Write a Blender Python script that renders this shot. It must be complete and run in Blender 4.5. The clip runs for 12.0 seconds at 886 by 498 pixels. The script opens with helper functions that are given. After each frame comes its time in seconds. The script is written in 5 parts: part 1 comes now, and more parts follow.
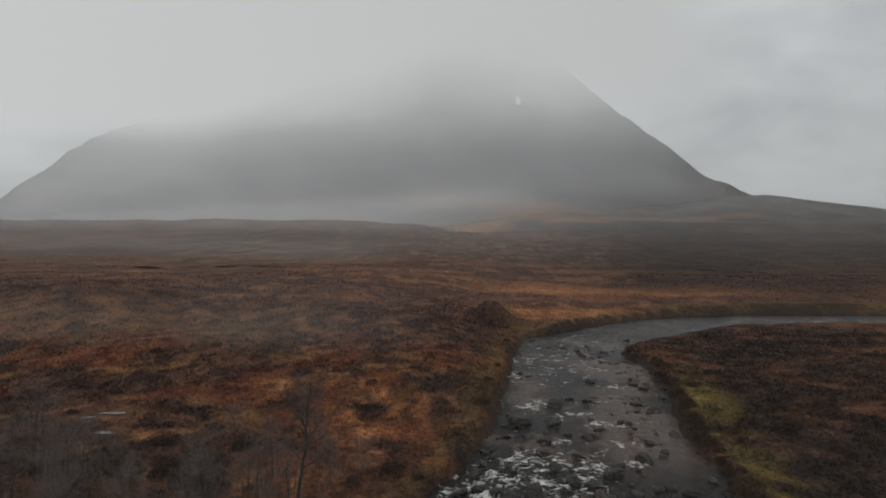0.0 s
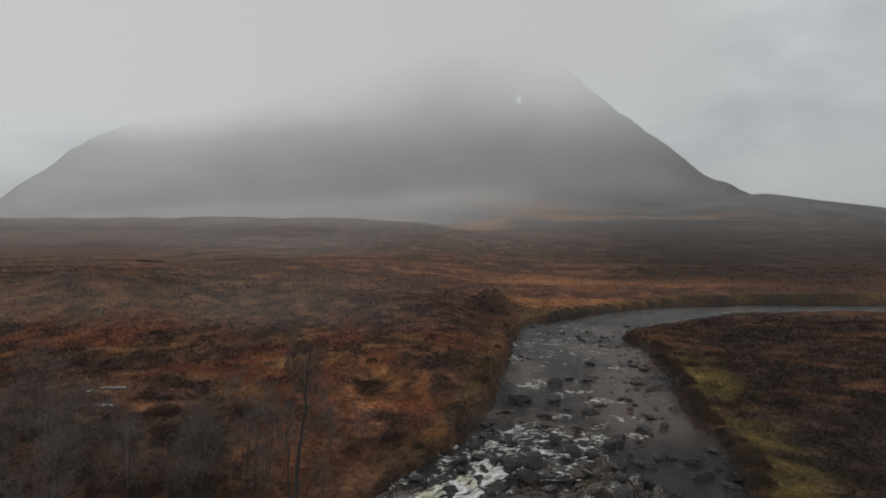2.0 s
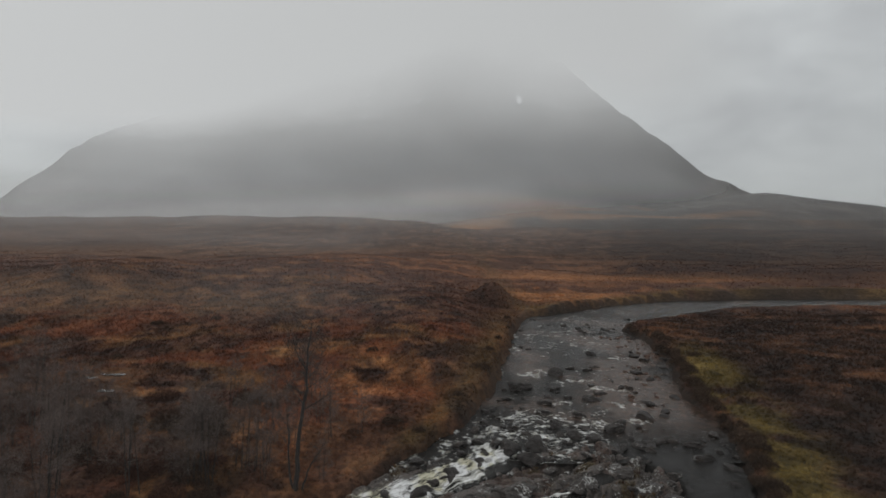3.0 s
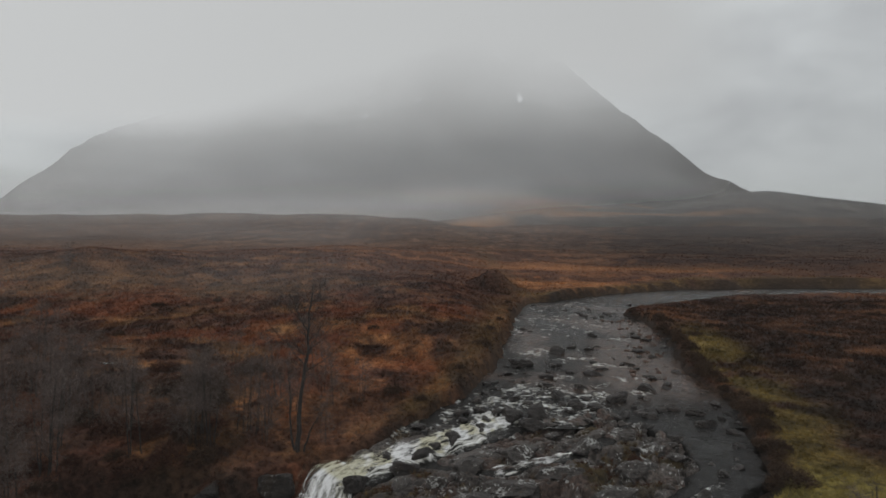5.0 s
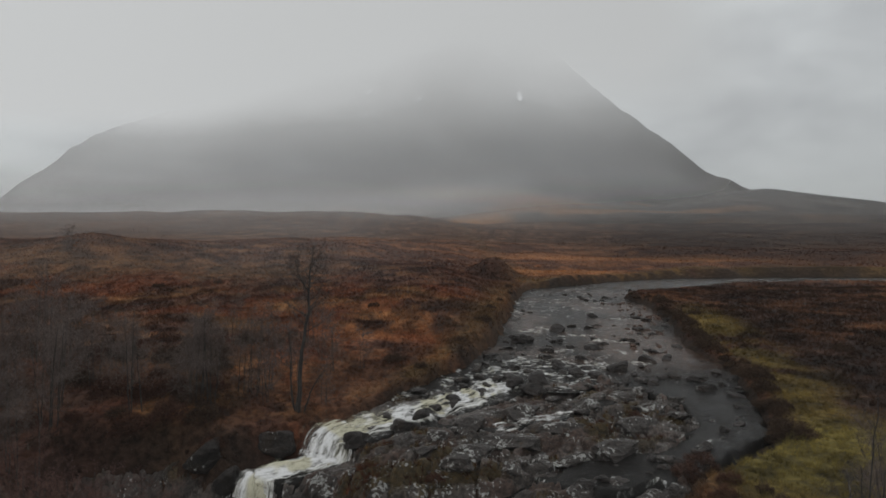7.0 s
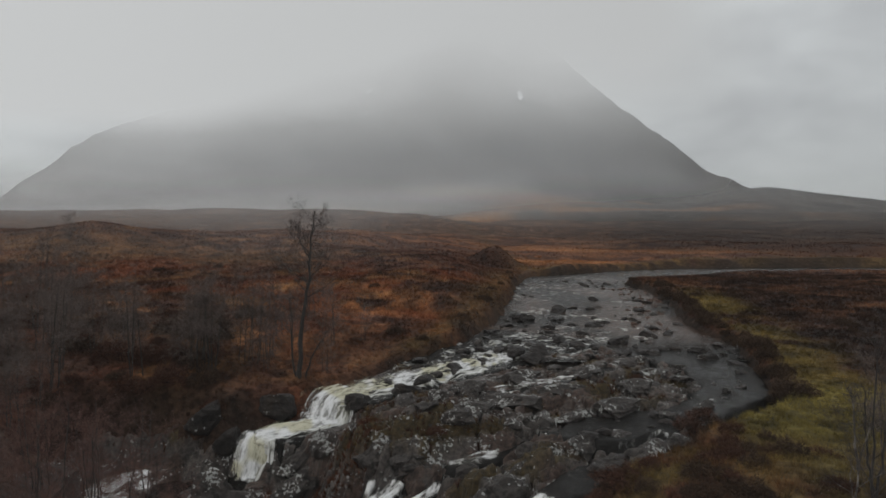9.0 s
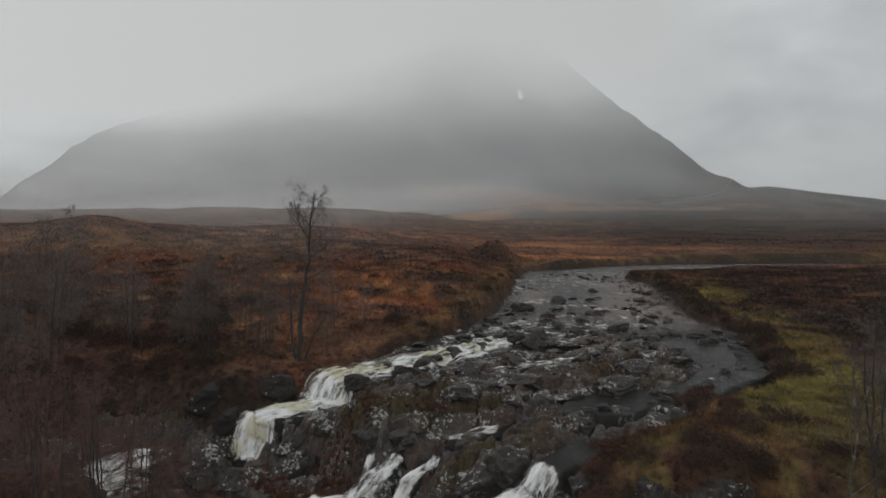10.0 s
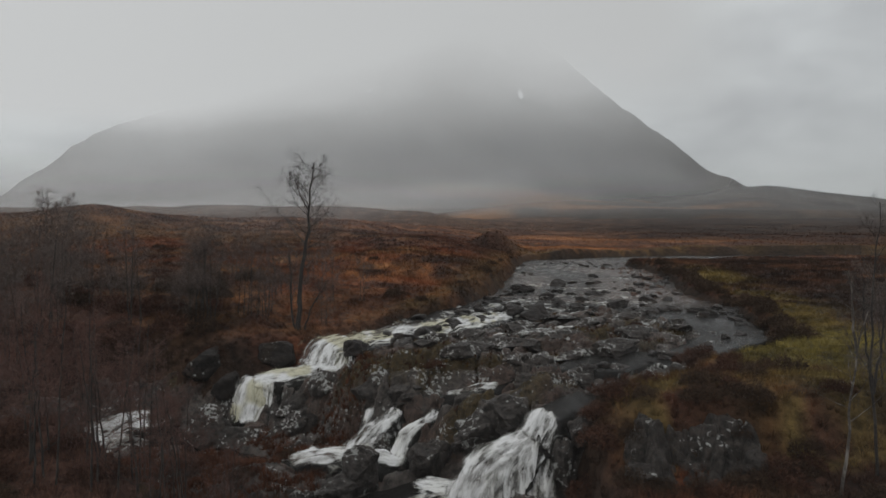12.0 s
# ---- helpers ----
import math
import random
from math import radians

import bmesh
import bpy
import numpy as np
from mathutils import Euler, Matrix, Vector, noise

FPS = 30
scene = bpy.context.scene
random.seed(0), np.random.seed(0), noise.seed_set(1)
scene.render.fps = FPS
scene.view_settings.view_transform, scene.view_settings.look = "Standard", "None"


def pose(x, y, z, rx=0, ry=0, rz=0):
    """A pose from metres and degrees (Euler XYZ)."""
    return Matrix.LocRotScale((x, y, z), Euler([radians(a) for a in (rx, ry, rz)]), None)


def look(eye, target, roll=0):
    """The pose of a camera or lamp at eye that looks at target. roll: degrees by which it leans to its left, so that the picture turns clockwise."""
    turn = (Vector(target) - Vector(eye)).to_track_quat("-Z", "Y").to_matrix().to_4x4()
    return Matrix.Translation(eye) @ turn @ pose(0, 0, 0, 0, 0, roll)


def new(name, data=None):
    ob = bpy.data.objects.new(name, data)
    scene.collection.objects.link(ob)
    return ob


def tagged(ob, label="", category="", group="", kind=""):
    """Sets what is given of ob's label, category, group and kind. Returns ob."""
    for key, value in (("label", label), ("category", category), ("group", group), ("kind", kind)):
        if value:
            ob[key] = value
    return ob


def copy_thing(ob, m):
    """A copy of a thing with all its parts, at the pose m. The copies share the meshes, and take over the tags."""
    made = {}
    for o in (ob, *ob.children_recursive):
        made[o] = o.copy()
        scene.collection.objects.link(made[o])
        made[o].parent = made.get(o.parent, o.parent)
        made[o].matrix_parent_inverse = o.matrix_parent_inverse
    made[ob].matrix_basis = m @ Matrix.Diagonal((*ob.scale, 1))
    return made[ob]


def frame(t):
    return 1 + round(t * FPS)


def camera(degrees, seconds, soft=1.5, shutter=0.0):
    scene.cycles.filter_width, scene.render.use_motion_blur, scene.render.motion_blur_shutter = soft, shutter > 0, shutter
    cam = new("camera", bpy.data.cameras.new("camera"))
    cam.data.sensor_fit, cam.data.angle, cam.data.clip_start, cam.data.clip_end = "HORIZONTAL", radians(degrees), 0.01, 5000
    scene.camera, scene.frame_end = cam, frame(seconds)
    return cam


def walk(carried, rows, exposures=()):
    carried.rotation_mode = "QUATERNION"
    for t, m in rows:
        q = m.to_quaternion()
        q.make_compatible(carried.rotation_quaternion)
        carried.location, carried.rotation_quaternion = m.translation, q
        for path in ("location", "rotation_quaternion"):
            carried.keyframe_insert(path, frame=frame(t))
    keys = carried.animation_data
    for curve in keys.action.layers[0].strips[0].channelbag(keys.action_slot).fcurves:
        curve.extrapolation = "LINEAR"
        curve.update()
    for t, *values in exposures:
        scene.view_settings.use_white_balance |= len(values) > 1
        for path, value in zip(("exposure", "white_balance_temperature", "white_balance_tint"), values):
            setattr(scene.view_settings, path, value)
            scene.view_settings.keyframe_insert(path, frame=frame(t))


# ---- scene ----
cam = camera(74.0, 12.0, soft=1.6)
PATH = [
    (0.0, pose(0.024, -0.044, 16.000, 90.000, -0.033, -0.000)),
    (0.5, pose(0.031, -0.048, 15.471, 89.999, -0.041, 0.008)),
    (1.0, pose(0.039, -0.052, 14.941, 89.999, -0.047, 0.017)),
    (1.5, pose(0.045, -0.054, 14.402, 89.999, -0.052, 0.028)),
    (2.0, pose(0.048, -0.055, 13.869, 89.999, -0.054, 0.041)),
    (2.5, pose(0.047, -0.052, 13.331, 89.996, -0.052, 0.058)),
    (3.0, pose(0.040, -0.045, 12.794, 89.988, -0.047, 0.078)),
    (5.0, pose(-0.006, -0.004, 10.681, 89.940, -0.004, 0.155)),
    (5.5, pose(-0.005, -0.001, 10.104, 89.919, 0.010, 0.158)),
    (6.0, pose(-0.004, -0.003, 9.523, 89.894, 0.024, 0.155)),
    (6.5, pose(-0.012, -0.004, 9.008, 89.876, 0.034, 0.157)),
    (7.0, pose(-0.027, -0.000, 8.529, 89.865, 0.040, 0.167)),
    (9.0, pose(-0.067, 0.039, 6.646, 89.835, 0.056, 0.205)),
    (9.5, pose(-0.061, 0.047, 6.160, 89.830, 0.057, 0.209)),
    (10.0, pose(-0.046, 0.051, 5.686, 89.828, 0.055, 0.212)),
    (10.5, pose(-0.026, 0.053, 5.225, 89.825, 0.049, 0.215)),
    (11.0, pose(-0.011, 0.054, 4.756, 89.820, 0.039, 0.222)),
    (11.5, pose(-0.005, 0.055, 4.324, 89.815, 0.026, 0.233)),
    (12.0, pose(-0.001, 0.057, 4.000, 89.817, 0.014, 0.246)),
]
walk(cam, PATH)

# ---- sky and light: closed overcast ----
world = bpy.data.worlds.new("overcast_sky")
scene.world = world
world.use_nodes = True
wn, wl = world.node_tree.nodes, world.node_tree.links
wn.clear()


def wnode(kind, **values):
    n = wn.new(kind)
    for key, value in values.items():
        n.inputs[key].default_value = value
    return n


sky = wn.new("ShaderNodeTexSky")
sky.sky_type, sky.sun_disc = "NISHITA", False
sky.sun_elevation, sky.sun_rotation = radians(35), radians(-60)
sky_part = wnode("ShaderNodeMix")
sky_part.data_type, sky_part.blend_type = "RGBA", "MULTIPLY"
sky_part.inputs[0].default_value = 1.0
sky_part.inputs[7].default_value = (0.05, 0.05, 0.05, 1)
wl.new(sky.outputs[0], sky_part.inputs[6])
tc = wn.new("ShaderNodeTexCoord")
mapping = wnode("ShaderNodeMapping", Scale=(1.2, 1.2, 2.6), Location=(0.35, 0.1, 0.2))
wl.new(tc.outputs["Generated"], mapping.inputs[0])
cloud = wnode("ShaderNodeTexNoise", Scale=3.4, Detail=6.0, Roughness=0.55, Distortion=0.3)
wl.new(mapping.outputs[0], cloud.inputs["Vector"])
ramp = wn.new("ShaderNodeValToRGB")
ramp.color_ramp.elements[0].position, ramp.color_ramp.elements[0].color = 0.36, (0.46, 0.475, 0.485, 1)
ramp.color_ramp.elements[1].position, ramp.color_ramp.elements[1].color = 0.66, (0.60, 0.625, 0.63, 1)
wl.new(cloud.outputs[0], ramp.inputs[0])
cover = wnode("ShaderNodeMix")
cover.data_type = "RGBA"
cover.inputs[0].default_value = 0.93
wl.new(sky_part.outputs[2], cover.inputs[6])
wl.new(ramp.outputs[0], cover.inputs[7])
side = wn.new("ShaderNodeSeparateXYZ")
wl.new(tc.outputs["Generated"], side.inputs[0])
tilt = wnode("ShaderNodeMath")
tilt.operation = "MULTIPLY_ADD"
tilt.inputs[1].default_value, tilt.inputs[2].default_value = -0.10, 1.05
wl.new(side.outputs[0], tilt.inputs[0])
low_sky = wnode("ShaderNodeMapRange")
low_sky.inputs[1].default_value, low_sky.inputs[2].default_value = 0.04, 0.30
low_sky.inputs[3].default_value, low_sky.inputs[4].default_value = 0.73, 1.02
wl.new(side.outputs[2], low_sky.inputs[0])
zenith = wnode("ShaderNodeMapRange")
zenith.inputs[1].default_value, zenith.inputs[2].default_value = 0.38, 1.0
zenith.inputs[3].default_value, zenith.inputs[4].default_value = 1.0, 1.28
wl.new(side.outputs[2], zenith.inputs[0])
overcast = wnode("ShaderNodeMath")
overcast.operation = "MULTIPLY"
wl.new(low_sky.outputs[0], overcast.inputs[0])
wl.new(zenith.outputs[0], overcast.inputs[1])
strength = wnode("ShaderNodeMath")
strength.operation = "MULTIPLY"
wl.new(tilt.outputs[0], strength.inputs[0])
wl.new(overcast.outputs[0], strength.inputs[1])
back = wnode("ShaderNodeBackground")
wl.new(cover.outputs[2], back.inputs[0])
wl.new(strength.outputs[0], back.inputs[1])
out = wn.new("ShaderNodeOutputWorld")
wl.new(back.outputs[0], out.inputs[0])

sun_data = bpy.data.lights.new("sun", "SUN")
sun_data.energy, sun_data.angle, sun_data.color = 0.5, radians(50), (1.0, 0.97, 0.93)
sun = new("sun", sun_data)
sun.matrix_world = look((-40, -30, 80), (0, 30, 0))


# ---- noise on arrays ----
def lattice(ix, iy, seed):
    h = (ix.astype(np.int64) * 374761393 + iy.astype(np.int64) * 668265263 + seed * 974634777) & 0xFFFFFFFF
    h = ((h ^ (h >> 13)) * 1274126177) & 0xFFFFFFFF
    h = ((h ^ (h >> 16)) * 2246822519) & 0xFFFFFFFF
    return ((h ^ (h >> 15)) & 0xFFFFFF) / float(0xFFFFFF)


def vnoise(x, y, seed):
    ix, iy = np.floor(x), np.floor(y)
    fx, fy = x - ix, y - iy
    fx, fy = fx * fx * (3 - 2 * fx), fy * fy * (3 - 2 * fy)
    a, b = lattice(ix, iy, seed), lattice(ix + 1, iy, seed)
    c, d = lattice(ix, iy + 1, seed), lattice(ix + 1, iy + 1, seed)
    return (a * (1 - fx) + b * fx) * (1 - fy) + (c * (1 - fx) + d * fx) * fy


def fbm(x, y, size, octaves=4, seed=0, gain=0.5):
    x, y = np.asarray(x, float) / size, np.asarray(y, float) / size
    total, amp, norm = 0.0, 1.0, 0.0
    for k in range(octaves):
        total = total + amp * vnoise(x * 2 ** k + 17.3 * k, y * 2 ** k - 9.1 * k, seed + k)
        norm += amp
        amp *= gain
    return total / norm


def ramp01(v, a, b):
    t = np.clip((v - a) / (b - a), 0, 1)
    return t * t * (3 - 2 * t)


# ---- the lie of the land ----
PY = [0, 10, 20, 30, 40, 50, 60, 75, 95, 115, 150, 220, 400, 640, 1000, 5000]
PROFILES = {
    -60: [1, 1, 1, 1.2, 1.6, 2.0, 2.6, 5.2, 9.4, 9.8, 9.2, 11, 27, 47, 60, 90],
    -20: [-2.2, -2.0, -1.4, 0.1, 1.6, 2.4, 3.0, 4.4, 6.6, 9.2, 10, 11, 26, 46, 60, 90],
    -5: [-2.4, -2.2, -1.2, -0.9, 0.5, 1.6, 3.2, 4.6, 5.6, 6.8, 8.8, 11, 25, 44, 58, 88],
    12: [-1.6, -1.3, -0.3, 0.0, 0.2, 0.6, 1.2, 2.2, 3.0, 4.2, 7.0, 10, 23, 41, 56, 86],
    40: [-0.4, -0.4, 0.0, 0.3, 0.7, 1.2, 1.5, 1.75, 1.95, 2.4, 6.4, 9.5, 21, 38, 54, 84],
    150: [0.5, 0.5, 0.6, 0.9, 1.2, 1.5, 1.7, 1.85, 2.0, 2.5, 6.0, 9.0, 19, 35, 52, 84],
}
FINE = np.concatenate([np.arange(0, 400, 1.0), np.arange(400, 5001, 20.0)])


def smoothed(values):
    v = np.interp(FINE, PY, values)
    for _ in range(6):
        v[1:-1] = 0.25 * v[:-2] + 0.5 * v[1:-1] + 0.25 * v[2:]
    return v


TABLE = {k: smoothed(v) for k, v in PROFILES.items()}
TX = sorted(TABLE)


def base_height(x, y):
    cols = [np.interp(y, FINE, TABLE[k]) for k in TX]
    z = cols[0] * 1.0
    for a, b, ca, cb in zip(TX, TX[1:], cols, cols[1:]):
        w = np.clip((x - a) / (b - a), 0, 1)
        w = w * w * (3 - 2 * w)
        z = np.where(x > a, ca * (1 - w) + cb * w, z)
    rough = ramp01(y, 15, 60)
    haugh = ramp01(x, 8, 22) * ramp01(y, 135, 118)
    z = z + (fbm(x, y, 9, 3, 5) - 0.5) * (0.5 + 0.9 * rough) * (1 - 0.6 * haugh) + (fbm(x, y, 34, 2, 9) - 0.5) * 2.2 * ramp01(y, 60, 130) * (1 - haugh)
    # a heather hummock over the outer bank of the bend, a knoll on the skyline, a hollow behind it
    z = z + 3.3 * np.exp(-((x - 8.6) / 3.3) ** 2 - ((y - 103) / 5.5) ** 2)
    z = z + 1.5 * np.exp(-((x + 56) / 7) ** 2 - ((y - 95) / 7) ** 2)
    return z + (fbm(x, y, 140, 3, 31) - 0.5) * 14 * ramp01(y, 250, 600)


# river edges by distance up the valley
RY = [24, 26.5, 29, 32, 34.5, 38, 43, 48, 55, 65, 74, 82, 89, 95]
RL = [-9.5, -9.5, -7.4, -5.8, -3.6, -0.7, 1.6, 3.1, 5.1, 7.1, 8.8, 10.4, 12.0, 14.6]
RR = [11, 14.8, 15.8, 16.8, 17.8, 18.8, 20.2, 20.2, 21.8, 24.6, 25.6, 24.6, 27.2, 36]
REACH = [(19, 86), (25, 94), (36, 104.5), (48, 113), (70, 118), (95, 117), (150, 108), (300, 100)]
LEFT = [(5, 46, -0.2, 4.6), (3.4, 38.4, -0.46, 2.6), (1.0, 35.2, -0.68, 1.8), (-1.2, 33.5, -0.86, 1.55), (-3.0, 32.0, -1.0, 1.4), (-5.0, 30.4, -1.18, 1.5), (-5.8, 29.8, -1.35, 1.5), (-6.1, 29.4, -2.0, 1.4),
        (-7.2, 28.7, -2.25, 1.2), (-8.4, 28.2, -2.45, 1.15), (-8.95, 27.85, -2.65, 1.2), (-9.05, 27.5, -3.5, 1.05), (-9.3, 27.1, -4.15, 1.0), (-9.8, 26.8, -4.25, 1.3), (-11, 26.2, -4.3, 1.6), (-14, 25, -4.4, 2.6)]
RIGHT = [(14.6, 40, -0.25, 3.6), (15.6, 34, -0.33, 2.0), (14.4, 29.4, -0.42, 1.6), (12.2, 27, -0.54, 1.1), (10, 25.2, -0.62, 1.3), (8.0, 24.3, -0.68, 1.6), (5.8, 23.8, -0.74, 1.3), (4.2, 23.7, -0.86, 0.5)]
OUTLET = [(9.0, 24.2, -0.7, 0.5), (8.2, 23.0, -0.85, 0.45), (6.8, 21.8, -1.08, 0.4), (5.3, 20.6, -1.13, 0.6), (4.3, 19.6, -1.14, 0.7), (3.6, 18.8, -1.15, 0.5),
          (3.1, 18.25, -1.22, 0.42), (2.7, 18.0, -1.6, 0.45), (2.3, 17.9, -2.2, 0.5), (1.9, 17.75, -2.6, 0.6), (1.5, 17.5, -3.2, 0.8), (1.1, 17.3, -3.55, 1.1), (0.3, 17.7, -3.58, 0.75), (-0.77, 18.4, -3.56, 0.7), (-1.9, 18.0, -3.65, 0.6), (-4, 17.0, -3.9, 0.7)]
CHUTE = [(9.4, 34.0, -0.36, 0.6), (6.5, 31.3, -0.46, 0.5), (4.6, 30.4, -0.56, 0.42), (2.7, 29.7, -0.72, 0.5), (0.9, 30.4, -0.88, 0.4), (-1.6, 32.2, -1.0, 0.6)]
SLIP = [(4.4, 23.8, -0.86, 0.35), (3.21, 23.5, -1.15, 0.25), (2.36, 23.1, -1.38, 0.26), (1.52, 22.7, -1.46, 0.3), (0.79, 22.5, -1.54, 0.3), (0.14, 22.3, -1.64, 0.2)]
MIDDLE = [(-1.8, 21.7, -2.02, 0.27), (-2.03, 21.4, -2.36, 0.3), (-2.36, 21.1, -2.52, 0.34), (-2.67, 20.8, -2.76, 0.38), (-2.89, 20.5, -3.0, 0.44), (-3.08, 20.2, -3.2, 0.6),
          (-3.83, 20.1, -3.3, 0.5), (-4.8, 20.3, -3.5, 0.4), (-6.5, 21.4, -3.8, 0.4), (-10, 23.6, -4.2, 0.7), (-13.5, 24.8, -4.4, 1.6)]
STRAND = [(-0.3, 21.6, -2.06, 0.18), (-0.5, 21.3, -2.36, 0.22), (-0.88, 21.0, -2.5, 0.18), (-1.32, 20.7, -2.63, 0.24), (-1.53, 20.3, -2.93, 0.25), (-1.62, 20.0, -3.2, 0.27), (-1.74, 19.8, -3.38, 0.4), (-2.2, 19.9, -3.3, 0.3), (-2.9, 20.1, -3.26, 0.35)]
# white water: centre lines of the falls with half-width, and how closed each one is
FALLS = [("left fall", 0.76, [(5.0, 38.2, -0.40, 0.4), (3.0, 37.0, -0.50, 0.9), (1.0, 35.0, -0.66, 1.1), (-1.2, 33.4, -0.86, 1.25), (-3.0, 31.9, -1.02, 1.25), (-4.8, 30.6, -1.16, 1.2), (-5.7, 30.0, -1.22, 1.0)]),
         ("left fall", 0.74, [(-4.9, 31.0, -0.98, 0.8), (-5.4, 30.5, -1.04, 1.15), (-5.8, 30.05, -1.14, 1.4), (-5.95, 29.75, -1.32, 1.5), (-6.0, 29.5, -1.58, 1.5), (-6.05, 29.25, -1.88, 1.5), (-6.15, 28.9, -2.06, 1.4), (-6.3, 28.6, -2.1, 1.1)]),
         ("left fall", 0.98, [(-4.7, 29.2, -1.98, 0.3), (-5.6, 28.95, -2.02, 0.5), (-6.6, 28.7, -2.1, 0.62), (-7.8, 28.35, -2.24, 0.72), (-8.7, 28.05, -2.4, 0.75), (-9.2, 27.9, -2.5, 0.6)]),
         ("left fall", 1.0, [(-8.75, 28.1, -2.4, 0.85), (-8.9, 27.8, -2.52, 0.98), (-8.95, 27.6, -2.9, 1.0), (-9.0, 27.45, -3.4, 0.92), (-9.0, 27.2, -3.95, 0.8), (-9.0, 26.9, -4.2, 0.6)]),
         ("left fall", 0.6, [(-2.0, 30.2, -1.45, 0.12), (-2.9, 29.9, -1.55, 0.22), (-3.8, 29.6, -1.75, 0.25), (-4.6, 29.3, -1.95, 0.25)]),
         ("main fall", 0.84, [(3.20, 18.3, -1.12, 0.28), (2.98, 18.0, -1.22, 0.42), (2.82, 17.85, -1.42, 0.48), (2.66, 17.75, -1.68, 0.52), (2.5, 17.65, -1.9, 0.62)]),
         ("main fall", 0.82, [(2.55, 17.8, -1.68, 0.3), (1.9, 17.62, -1.92, 0.42), (1.25, 17.42, -2.2, 0.46), (0.85, 17.27, -2.65, 0.5), (0.6, 17.12, -3.15, 0.55), (0.5, 17.0, -3.6, 0.6)]),
         ("main fall", 0.8, [(2.6, 17.78, -1.7, 0.35), (2.1, 17.55, -2.05, 0.46), (1.78, 17.36, -2.5, 0.52), (1.62, 17.2, -3.0, 0.58), (1.58, 17.03, -3.6, 0.62)]),
         ("main fall", 0.72, [(2.72, 17.75, -1.72, 0.42), (2.58, 17.53, -2.1, 0.62), (2.48, 17.33, -2.6, 0.7), (2.42, 17.18, -3.1, 0.74), (2.4, 17.02, -3.6, 0.76)]),
         ("middle fall", 0.78, [(-1.8, 21.7, -1.89, 0.27), (-2.03, 21.4, -2.22, 0.31), (-2.36, 21.1, -2.37, 0.37), (-2.67, 20.8, -2.6, 0.4), (-2.89, 20.5, -2.84, 0.47), (-3.08, 20.2, -3.07, 0.62), (-3.2, 20.0, -3.25, 0.6)]),
         ("middle fall", 0.82, [(-0.3, 21.6, -1.94, 0.19), (-0.5, 21.3, -2.23, 0.25), (-0.88, 21.0, -2.36, 0.2), (-1.32, 20.7, -2.49, 0.26), (-1.53, 20.3, -2.78, 0.28), (-1.62, 20.0, -3.08, 0.3), (-1.74, 19.8, -3.28, 0.49)]),
         ("middle fall", 0.5, [(-2.73, 21.8, -1.92, 0.19), (-2.86, 21.5, -2.25, 0.14), (-3.01, 21.1, -2.64, 0.16)]),
         ("lower fall", 0.8, [(-13.0, 26.0, -3.6, 0.7), (-13.9, 25.5, -3.7, 0.95), (-14.6, 25.0, -3.95, 1.1), (-15.3, 24.2, -4.3, 0.8), (-15.7, 23.2, -4.6, 0.5)]),
         ("small run", 0.55, [(2.1, 22.95, -1.38, 0.12), (1.52, 22.7, -1.43, 0.3), (0.79, 22.5, -1.52, 0.28), (-0.1, 22.25, -1.64, 0.08)]),
         ("small run", 0.5, [(6.9, 31.5, -0.36, 0.2), (5.6, 30.8, -0.4, 0.3), (4.4, 30.3, -0.46, 0.28), (3.0, 29.8, -0.58, 0.4), (2.3, 29.7, -0.68, 0.3)]),
         ("small run", 0.42, [(12.8, 27.5, -0.46, 0.1), (11.9, 26.8, -0.5, 0.22), (11.0, 26.2, -0.55, 0.15)]),
         ("foaming pool", 0.8, [(2.0, 17.5, -3.55, 0.6), (1.41, 18.0, -3.52, 0.75), (0.38, 17.9, -3.48, 0.5), (-0.5, 18.2, -3.45, 0.45), (-1.1, 18.4, -3.45, 0.2)]),
         ("foaming pool", 0.85, [(-1.3, 19.8, -3.28, 0.2), (-2.08, 19.9, -3.14, 0.32), (-2.87, 20.1, -3.08, 0.42), (-3.83, 20.2, -3.12, 0.45), (-4.7, 20.2, -3.22, 0.4), (-5.5, 20.3, -3.4, 0.25)])]
# bog pools: place and half-widths
POOLS = [(-26.0, 45.2, 0.7, 0.4), (-27.4, 49.0, 1.0, 0.35), (-29.0, 48.0, 0.6, 0.3), (-99, 196, 4, 5), (-86, 200, 4.5, 4), (-73, 200, 4, 4), (-61, 203, 5, 4)]
# standing waves: place and half-widths
RIFFLES = [(8.6, 59, 1.8, 1.3), (12.6, 56.6, 2.2, 1.0), (15.2, 53.6, 2.4, 1.0), (10.8, 61, 1.6, 1.0), (6.6, 45, 3.2, 2.2), (4.6, 40.4, 3.4, 2.6), (14.6, 44, 1.3, 0.8), (14.4, 48.5, 2.0, 0.8), (9.5, 49, 1.5, 0.8), (8.5, 41, 2.6, 1.6), (2.4, 38, 2.4, 1.6), (7.5, 37.6, 2.2, 1.2), (10.5, 43.5, 1.8, 0.9), (10, 78, 3, 1.2), (19, 66, 2, 0.8), (9, 70, 2, 0.8)]
BASIN = [(-17, 20.5), (-17, 28), (-12.5, 28.6), (-9.6, 28), (-6.2, 26.2), (-4.4, 24.2), (-2.2, 21.4), (0.5, 19.6), (1.9, 18.35), (3.4, 18.1), (4.2, 17.2),
         (4.4, 12), (-4, 11), (-8.5, 17.5), (-12, 20)]


